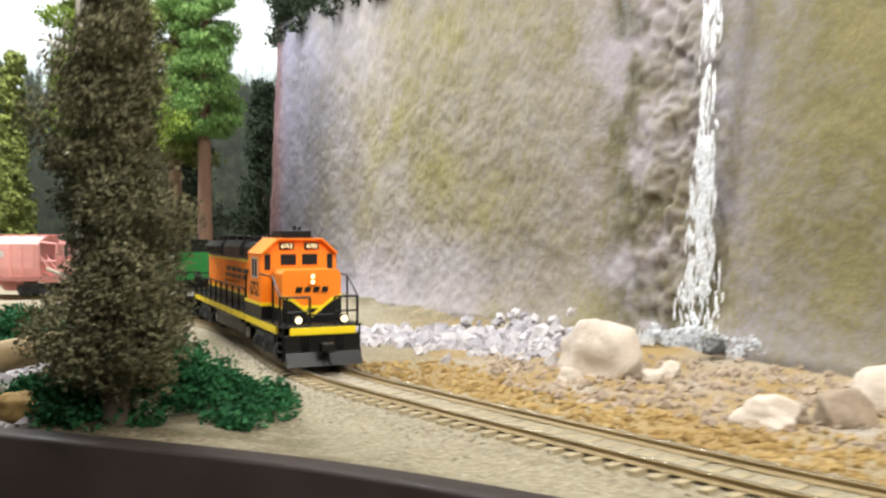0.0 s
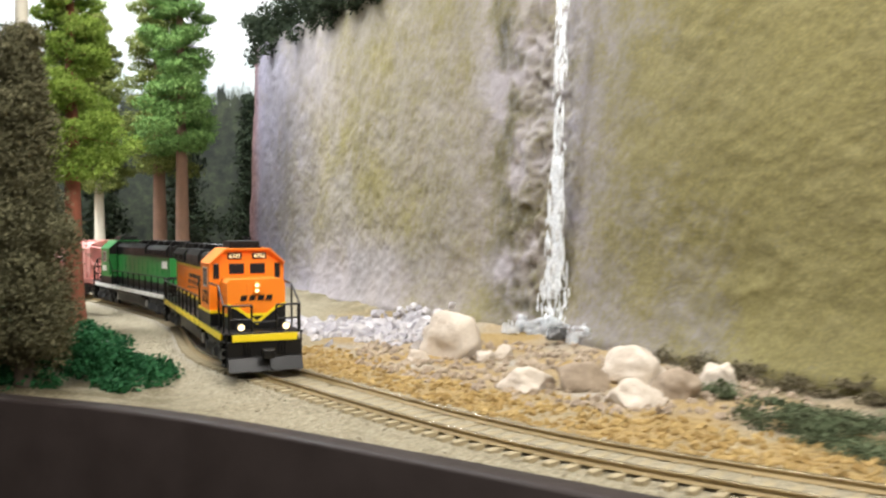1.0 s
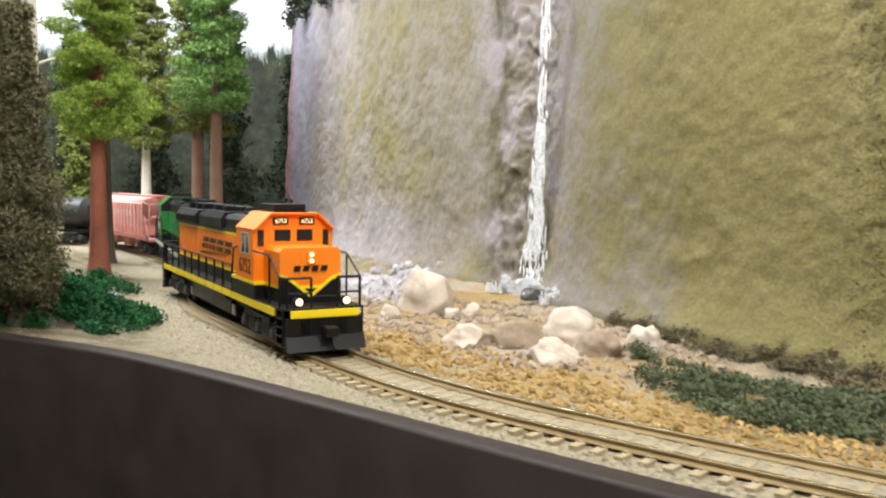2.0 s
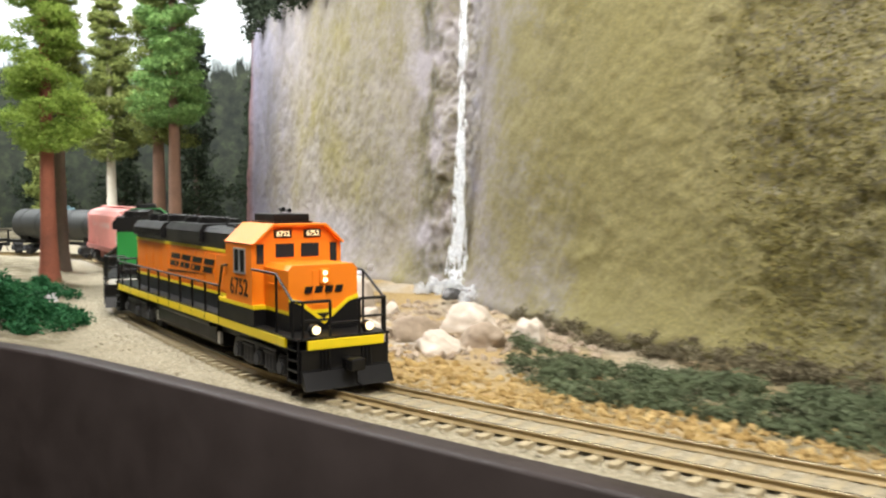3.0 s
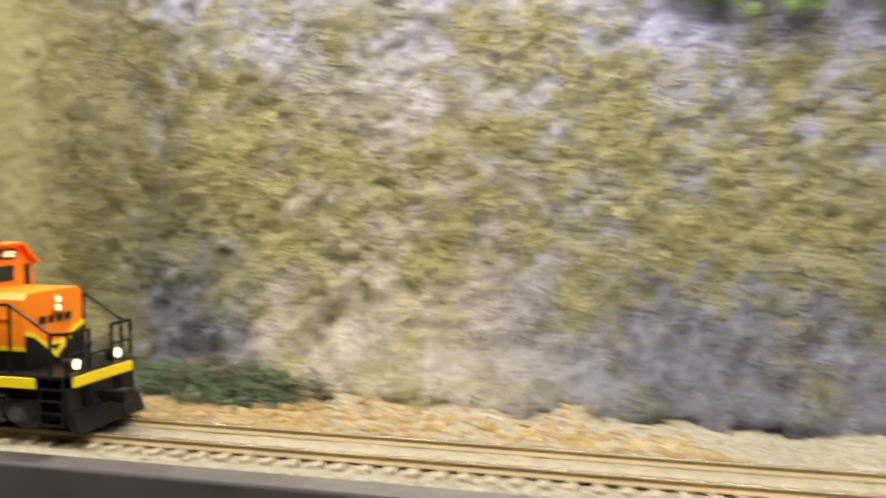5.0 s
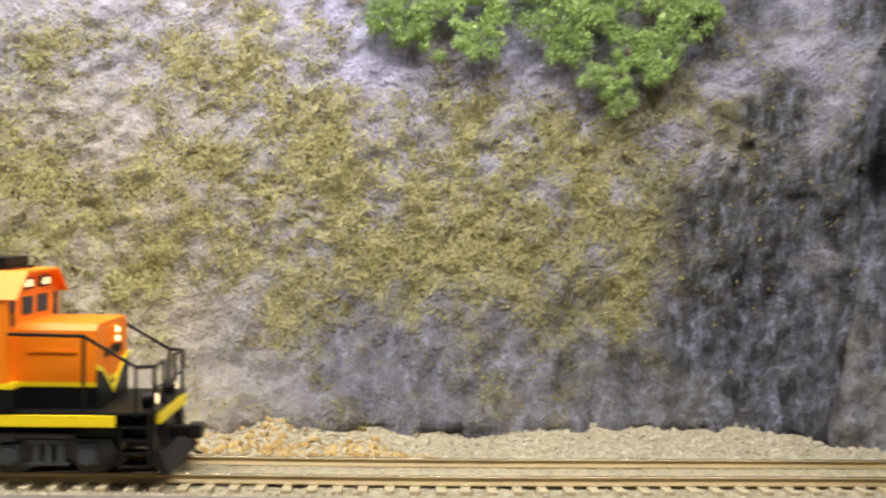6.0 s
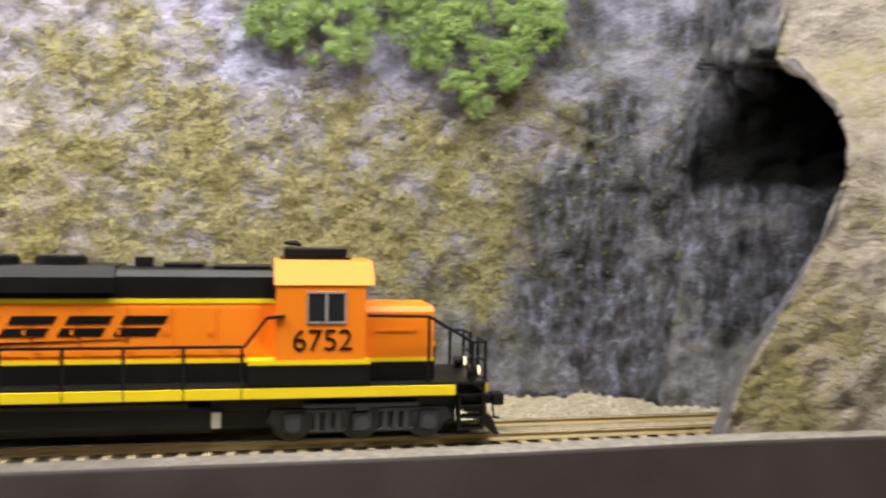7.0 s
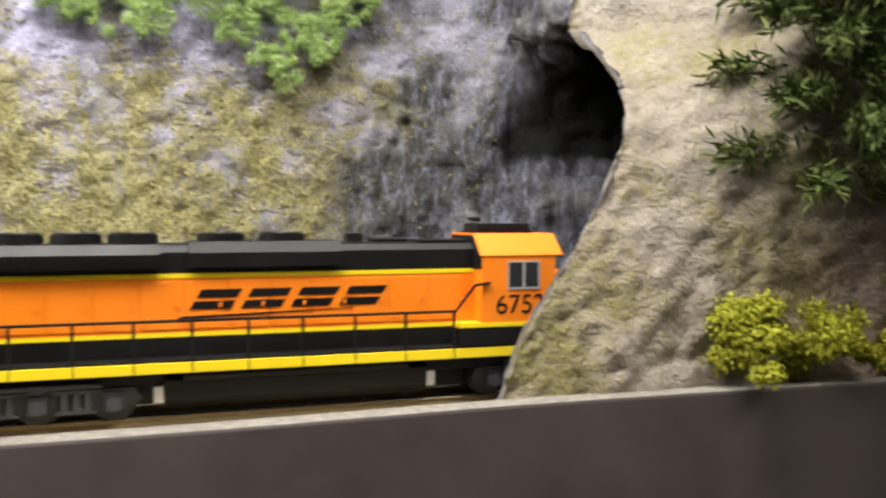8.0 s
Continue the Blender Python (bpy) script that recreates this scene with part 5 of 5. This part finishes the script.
def waterfall():
    top = thing("waterfall", "white acrylic waterfall down the cliff face", "waterfall")
    r = np.random.RandomState(5)

    def strands(name, n, half_top, half_low, z_top, z_low, drift, lean, label):
        vs, fs = [], []
        for _ in range(n):
            z0 = z_low + (z_top - z_low) * r.uniform(0, 1) ** lean
            ln = r.uniform(0.004, 0.016) * (0.6 if z0 < 0.03 else 1)
            k = (z_top - z0) / (z_top - z_low)
            half = half_top + (half_low - half_top) * k ** 2.2
            side = np.clip(r.normal(0, 0.5), -1.1, 1.1) * half
            m = 6
            zz = np.linspace(z0, max(z0 - ln, z_low - 0.002), m)
            wid = r.uniform(0.0003, 0.0009) * np.sin(np.linspace(0.3, 3.0, m)) + 0.00012
            cx = 0.1275 + drift * (zz - 0.05) + side * 0.55 + np.cumsum(r.normal(0, 0.0002, m))
            cy = np.interp(cx, CLIFF_PLAN[420:, 0], CLIFF_PLAN[420:, 1]) - 0.0036 - r.uniform(0, 0.002) - 0.010 * np.exp(-np.maximum(zz, 0) / 0.012)
            i0 = len(vs)
            tx, ty = 0.46, -0.88
            for q in range(m):
                for o, h in ((-1, 0), (0, 1), (1, 0)):
                    vs.append((cx[q] + o * wid[q] * tx - h * wid[q] * 0.88, cy[q] + o * wid[q] * ty - h * wid[q] * 0.46, zz[q]))
            for q in range(m - 1):
                for c in range(2):
                    a = i0 + q * 3 + c
                    fs.append((a, a + 1, a + 4, a + 3))
        tagged(part(name, mesh_from(name, vs, fs, WATER, True), top, label), kind="stuff")

    strands("upper_stream", 190, 0.0040, 0.0075, 0.26, 0.035, 0.03, 1.0, "narrow white stream")
    strands("lower_cascade", 270, 0.0055, 0.0200, 0.105, -0.003, 0.03, 1.6, "broken white cascade")
    for cx, cy, w, h, n in ((0.103, 0.455, 0.006, 0.008, 34), (0.137, 0.408, 0.005, 0.007, 26)):
        vs, fs = [], []
        for _ in range(n):
            bx, by = cx + r.normal(0, w * 0.45), cy + r.normal(0, w * 0.35)
            hh, wd = h * r.uniform(0.3, 1.0), r.uniform(0.0004, 0.0011)
            i0 = len(vs)
            for k in range(5):
                f = k / 4
                vs += [(bx - wd * (1 - f * 0.7), by - 0.001 * f, f * hh - 0.003), (bx, by - wd - 0.001 * f, f * hh - 0.003), (bx + wd * (1 - f * 0.7), by - 0.001 * f, f * hh - 0.003)]
            for k in range(4):
                for c in range(2):
                    a = i0 + k * 3 + c
                    fs.append((a, a + 1, a + 4, a + 3))
        part("splash", mesh_from("splash", vs, fs, WATER, True), top)

    n = 620
    spread = r.uniform(-1, 1, n)
    fx = 0.1245 + 0.019 * spread
    fy = np.interp(fx, CLIFF_PLAN[420:, 0], CLIFF_PLAN[420:, 1]) - 0.012 - r.uniform(0, 0.010, n)
    fz = -0.003 + 0.012 * r.uniform(0, 1, n) ** 2 * (1 - 0.6 * np.abs(spread)) + 0.008 * np.exp(-((np.abs(spread) - 0.85) / 0.12) ** 2) * r.uniform(0, 1, n)
    v, f = leaf_cloud(np.stack([fx, fy, fz], 1), np.full(n, 0.0011), 5200, 0.0009, 66, 0.8)
    tagged(part("foam", mesh_from("foam", v, f, WATER), top, "churned white foam"), kind="stuff")


waterfall()
ob = rigid("boulder", rock_mesh("boulder", 31, 0.0062, 0.005, 0.0068, plain("wet_dark_stone", (0.06, 0.06, 0.06), 0.25, vary=0.3, bump=0.0006)), "wet dark boulder under the fall", "boulder")
ob.matrix_basis = pose(0.126, 0.415, 0.0, 0, 0, 20)


# ---- plants ----
def trunk_mesh(height, r0, r1, material, seed, sides=14, bend=0.0):
    n = 24
    h = np.linspace(0, 1, n)
    rr = r0 + (r1 - r0) * h + r0 * 0.5 * np.exp(-h * 18)
    a = np.linspace(0, 2 * np.pi, sides, endpoint=False)
    H, A = np.meshgrid(h, a, indexing="ij")
    p = np.stack([np.cos(A), np.sin(A), H * 3], 2).reshape(-1, 3)
    R = (rr[:, None] * (1 + 0.0 * A)).ravel() * (1 + 0.10 * fbm(p * np.array([3, 3, 0.5]), 1.2, 2, seed))
    cx = bend * np.sin(H.ravel() * 2.5)
    v = np.stack([np.cos(A).ravel() * R + cx, np.sin(A).ravel() * R, H.ravel() * height - 0.004], 1)
    f = []
    for i in range(n - 1):
        for j in range(sides):
            f.append((i * sides + j, i * sides + (j + 1) % sides, (i + 1) * sides + (j + 1) % sides, (i + 1) * sides + j))
    f.append(tuple(range((n - 1) * sides, n * sides)))
    return mesh_from("trunk", v, f, material, True)


def conifer(name, label, x, y, height, r_trunk, crown_from, spread, bark, leaf, seed, clumps=60, leaves=9000, size=0.0017, taper=0.75, sink=0.0, layered=True, crown_top=1.02):
    top = thing(name, label, "model tree", "trees of the forest")
    top.location = (x, y, float(ground_height(x, y)[0]) - sink)
    part("trunk", trunk_mesh(height, r_trunk, r_trunk * 0.35, bark, seed), top)
    r = random.Random(seed)
    cs, rs, limbs = [], [], Shape()
    for k in range(clumps):
        f = min(1.0, (k - k % 3 + 2.4 * r.random()) / clumps) if layered else (k + r.random()) / clumps
        z = height * (crown_from + (crown_top - crown_from) * f)
        reach = spread * ((1 - f) ** taper * 0.9 + 0.12) * (0.55 + 0.45 * min(1, f * 6 + 0.3)) * r.uniform(0.55, 1.1)
        a = k * 2.399 + r.uniform(-0.5, 0.5)
        dist = reach * (r.uniform(0.45, 0.8) if layered else r.uniform(0.0, 0.75))
        c = (dist * math.cos(a), dist * math.sin(a), z - 0.12 * dist)
        cs.append(c)
        rs.append(spread * (r.uniform(0.34, 0.50) if layered else r.uniform(0.22, 0.40)) * (0.55 + 0.45 * (1 - f)))
        if k % 2 == 0:
            limbs.rod((0, 0, (z + 0.1 * dist) / MM), tuple(q / MM for q in c), 0.5, 5, 0.25)
    part("limbs", limbs.mesh("limbs", bark), top)
    v, f = leaf_cloud(cs, rs, leaves, size, seed + 50, 0.45 if layered else 0.8)
    part("crown", mesh_from("crown", v, f, leaf), top, "")
    return top


conifer("conifer", "dark brownish olive model conifer with dense foam foliage", -0.094, 0.256, 0.134, 0.0036, 0.10, 0.038, GREYBARK, LEAF_DARK, 1, 90, 80000, 0.00085, 0.85, layered=False)
conifer("redwood", "red-barked model redwood with bright green layered foliage", -0.190, 0.506, 0.24, 0.0066, 0.42, 0.038, REDBARK, LEAF_BRIGHT, 2, 46, 42000, 0.0012, 0.3)
conifer("redwood", "dark-barked model redwood behind a red one", -0.237, 0.604, 0.25, 0.0064, 0.46, 0.034, GREYBARK, LEAF_OLIVE, 3, 50, 22000, 0.0014, 0.35)
conifer("redwood", "tall brown-barked model redwood with green layered foliage", -0.206, 0.773, 0.32, 0.0072, 0.44, 0.044, BROWNBARK, LEAF_MID, 4, 54, 40000, 0.0016, 0.4)
conifer("redwood", "tall brown-barked model redwood with olive green foliage", -0.248, 0.827, 0.33, 0.0076, 0.36, 0.043, BROWNBARK, LEAF_OLIVE, 5, 60, 34000, 0.0016, 0.4)
conifer("pine", "pale-trunked model pine with olive foliage", -0.355, 0.926, 0.30, 0.0066, 0.36, 0.042, PALEBARK, LEAF_OLIVE, 6, 70, 34000, 0.0017, 0.5)
for k, (tx, ty, th, ts, lf) in enumerate(((-0.30, 1.06, 0.27, 0.06, LEAF_SHADE), (-0.42, 1.08, 0.25, 0.06, LEAF_SHADE), (-0.55, 1.10, 0.25, 0.06, LEAF_SHADE), (-0.22, 1.10, 0.23, 0.06, LEAF_SHADE), (-0.68, 1.08, 0.24, 0.06, LEAF_SHADE),
                                          (-0.36, 0.60, 0.20, 0.034, LEAF_MID), (-0.84, 1.08, 0.24, 0.06, LEAF_SHADE), (-0.58, 0.94, 0.25, 0.046, LEAF_SHADE), (-0.46, 0.96, 0.24, 0.045, LEAF_OLIVE))):
    conifer("fir", "dark green model fir at the back of the scene" if lf == LEAF_SHADE else "green model fir beside the track", tx, ty, th, 0.005, 0.10, ts, GREYBARK, lf, 20 + k, 60, 8000, 0.0030, 0.6, layered=False)


def dead_tree(x, y, height):
    top = thing("dead_tree", "pale bare dead tree with broken stubs", "model tree")
    top.location = (x, y, float(ground_height(x, y)[0]))
    part("trunk", trunk_mesh(height, 0.0042, 0.0026, PALEBARK, 77), top)
    for z, a, ln in ((0.082, 2.9, 0.014), (0.122, 3.3, 0.015), (0.124, 0.2, 0.012), (0.036, 3.0, 0.016)):
        s = Shape().rod((0, 0, z / MM), (ln * math.cos(a) / MM, ln * math.sin(a) / MM, (z + ln * 0.35) / MM), 1.1, 8, 0.6)
        part("stub", s.mesh("stub", PALEBARK), top)


dead_tree(-0.134, 0.335, 0.23)


def bush(name, label, spots, radii, count, size, leaf, seed, flat=0.7, category="bush"):
    v, f = leaf_cloud(spots, radii, count, size, seed, flat, 0.35)
    return rigid(name, mesh_from(name, v, f, leaf), label, category)


def mound(cx, cy, lx, ly, h, n, seed, rr):
    r = np.random.RandomState(seed)
    a, q = r.uniform(0, 6.28, n), np.sqrt(r.uniform(0, 1, n))
    x, y = cx + lx * q * np.cos(a), cy + ly * q * np.sin(a)
    z = ground_height(x, y) + h * (1 - q ** 2) * r.uniform(0.3, 1, n)
    return np.stack([x, y, z], 1), r.uniform(*rr, n)


sp, rr = mound(-0.094, 0.290, 0.044, 0.038, 0.022, 84, 3, (0.005, 0.009))
bush("bush", "dense deep green foam bush beside the track", sp, rr, 24000, 0.0012, LEAF_BUSH, 4)
sp, rr = mound(-0.190, 0.395, 0.044, 0.034, 0.020, 50, 5, (0.005, 0.009))
bush("bush", "dense deep green foam bush below the redwoods", sp, rr, 16000, 0.0012, LEAF_BUSH, 6)
sp, rr = mound(-0.140, 0.400, 0.030, 0.026, 0.012, 26, 15, (0.004, 0.007))
bush("bush", "low deep green foam bush round a red trunk", sp, rr, 5000, 0.0011, LEAF_BUSH, 16)
r = np.random.RandomState(40)
t = r.uniform(0, 1, 900)
sx = 0.172 + 0.185 * t
front, back = np.interp(sx, [0.172, 0.191, 0.222, 0.261, 0.30, 0.36], [0.200, 0.162, 0.146, 0.122, 0.100, 0.066]), wall_y(sx) - 0.010
k = r.uniform(0, 1, 900) ** 1.1
sy = front + (np.minimum(back, front + 0.075) - front) * k
ok = (track_distance(sx, sy) > 0.022 + 0.012 * r.uniform(0, 1, len(sx)) ** 2) & (sy < back + 0.006) & (vnoise(np.stack([sx * 60, sy * 60, 0 * sx], 1), 7) > -0.55)
sx, sy, k = sx[ok], sy[ok], k[ok]
bush("weeds", "straggling green brown weeds along the foot of the cliff", np.stack([sx, sy, ground_height(sx, sy) + r.uniform(-0.002, 0.008, len(sx)) * (0.25 + 0.65 * np.sin(3.1 * k + 0.05))], 1), r.uniform(0.0020, 0.0065, len(sx)), 60000, 0.0008, LEAF_WEED, 41, 0.55, "weeds")
r = np.random.RandomState(44)
sx = 0.168 + 0.20 * r.uniform(0, 1, 520)
sy = wall_y(sx) - 0.004 - 0.032 * r.uniform(0, 1, 520)
ok = track_distance(sx, sy) > 0.030
sx, sy = sx[ok], sy[ok]
bush("brush", "dry brown olive brush along the foot of the cliff", np.stack([sx, sy, ground_height(sx, sy) + r.uniform(-0.002, 0.006, len(sx))], 1), r.uniform(0.0020, 0.0055, len(sx)), 36000, 0.0008, LEAF_DRY, 45, 0.6, "brush")
r = np.random.RandomState(50)
cs, rs = [], []
for k in range(460):
    f = r.uniform(0, 1)
    xx = 0.475 + 0.110 * f
    low = np.interp(f, [0, 0.2, 0.45, 0.7, 0.9, 1], [0.137, 0.123, 0.131, 0.107, 0.131, 0.145])
    zz = low + (0.190 - low) * r.uniform(0, 1) ** 0.95
    cs.append((xx, wall_y(np.array([xx]))[0] + 0.006 + 0.12 * (zz - 0.1), zz))
    rs.append(r.uniform(0.0020, 0.0048))
bush("hanging_turf", "fresh green turf hanging over the cliff top", cs, rs, 100000, 0.00055, LEAF_FRESH, 51, 1.0, "turf")
cs, rs = [], []
for k in range(110):
    f = r.uniform(0, 1)
    q = np.array([-0.172, 0.915]) * (1 - f) + np.array([0.0, 0.635]) * f
    cs.append((q[0] + r.normal(0, 0.006) + 0.006, q[1] + r.normal(0, 0.006) + 0.006, 0.248 + 0.045 * r.uniform(0, 1)))
    rs.append(r.uniform(0.009, 0.016))
bush("cliff_top_shrubs", "blackish green shrubs crowding the cliff top", cs, rs, 20000, 0.0022, LEAF_SHADE, 53, 0.8, "shrubs")
for k, (bx, by, sd) in enumerate(((0.592, -0.193, 61), (0.617, -0.209, 62), (0.646, -0.228, 63), (0.680, -0.252, 64))):
    sp, rr = mound(bx - 0.004, by + 0.003, 0.020, 0.014, 0.028, 34, sd, (0.004, 0.0075))
    sp[:, 2] = np.maximum(sp[:, 2], 0.006) + 0.004
    bush("bush", "yellow green foam bush along the fascia", sp, rr, 13000, 0.0010, LEAF_YELLOW, sd + 10)


def spiky_tree(x, y, z, height):
    """A dark, needle-leaved tree that leans out of the hillside."""
    top = thing("spruce", "dark green needle-leaved model spruce on the tunnel hill", "model tree", "trees of the forest")
    top.location = (x, y, z)
    part("trunk", trunk_mesh(height, 0.003, 0.001, GREYBARK, 91), top)
    r = np.random.RandomState(92)
    vs, fs = [], []
    for k in range(60):
        f = k / 60
        a = k * 2.4
        base = np.array([0, 0, height * (0.05 + 0.93 * f)])
        d = np.array([math.cos(a), math.sin(a), -0.12])
        ln = 0.046 * (1 - f) ** 0.6 + 0.010
        for q in range(380):
            s = r.uniform(0.1, 1)
            p = base + d * ln * s + r.normal(0, 0.0022, 3)
            n = d + r.normal(0, 0.55, 3)
            n /= np.linalg.norm(n)
            w = np.cross(n, r.normal(0, 1, 3))
            w /= np.linalg.norm(w) + 1e-9
            i = len(vs)
            L = r.uniform(0.004, 0.009)
            vs += [p, p + n * L * 0.5 + w * 0.0006, p + n * L, p + n * L * 0.5 - w * 0.0006]
            fs.append((i, i + 1, i + 2, i + 3))
    part("crown", mesh_from("crown", vs, fs, LEAF_NEEDLE), top)


LEAF_NEEDLE = foliage_mat("needle_green", (0.028, 0.042, 0.012), (0.080, 0.105, 0.028), (0.19, 0.21, 0.065))
spiky_tree(0.628, -0.204, 0.058, 0.13)
spiky_tree(0.690, -0.235, 0.055, 0.14)


def log(x, y, turn, length, rad):
    ob = rigid("log", trunk_mesh(length, rad, rad * 0.8, plain("weathered_log", (0.42, 0.31, 0.17), 0.9, grain=500, vary=0.35, bump=0.0008), 95, 16), "weathered tan fallen log among stones", "log")
    ob.matrix_basis = pose(x, y, float(ground_height(x, y)[0]) + rad * 1.1, 0, 84, turn)


log(-0.190, 0.262, 50, 0.085, 0.0066)


# ---- what moves ----
def motions():
    times = np.round(np.arange(0, 8.001, 1 / 15), 4)
    way = np.polyfit([t for t, _ in HEAD], [h for _, h in HEAD], 7)
    head = np.polyval(way, times)
    for ob, back, half in VEHICLES:
        rows, turn = [], 180 if ob is trail else 0
        for t, s in zip(times, head):
            a, _ = on_track(s - back - half)
            b, _ = on_track(s - back + half)
            c = (a + b) / 2
            rows.append((float(t), pose(c[0], c[1], 0, 0, 0, math.degrees(math.atan2(b[1] - a[1], b[0] - a[0])) + turn)))
        walk(ob, rows)
    for ob, x, rad in WHEELSETS:
        rows = [(float(t), pose(x * MM, 0, rad * MM, 0, math.degrees((s - head[0]) / (rad * MM)) * (-1 if ob.parent.parent is trail else 1), 0)) for t, s in zip(times, head)]
        walk(ob, rows)


# the leading coupler's way along the track: seconds and arc length
HEAD = [(0, 1.6758), (0.5, 1.7186), (1, 1.7577), (1.5, 1.7988), (3, 1.9466), (3.5, 1.9944), (4, 2.0426), (4.5, 2.0933), (5, 2.1487), (6.5, 2.3142), (7, 2.3743), (7.5, 2.4386), (8, 2.5021)]
motions()
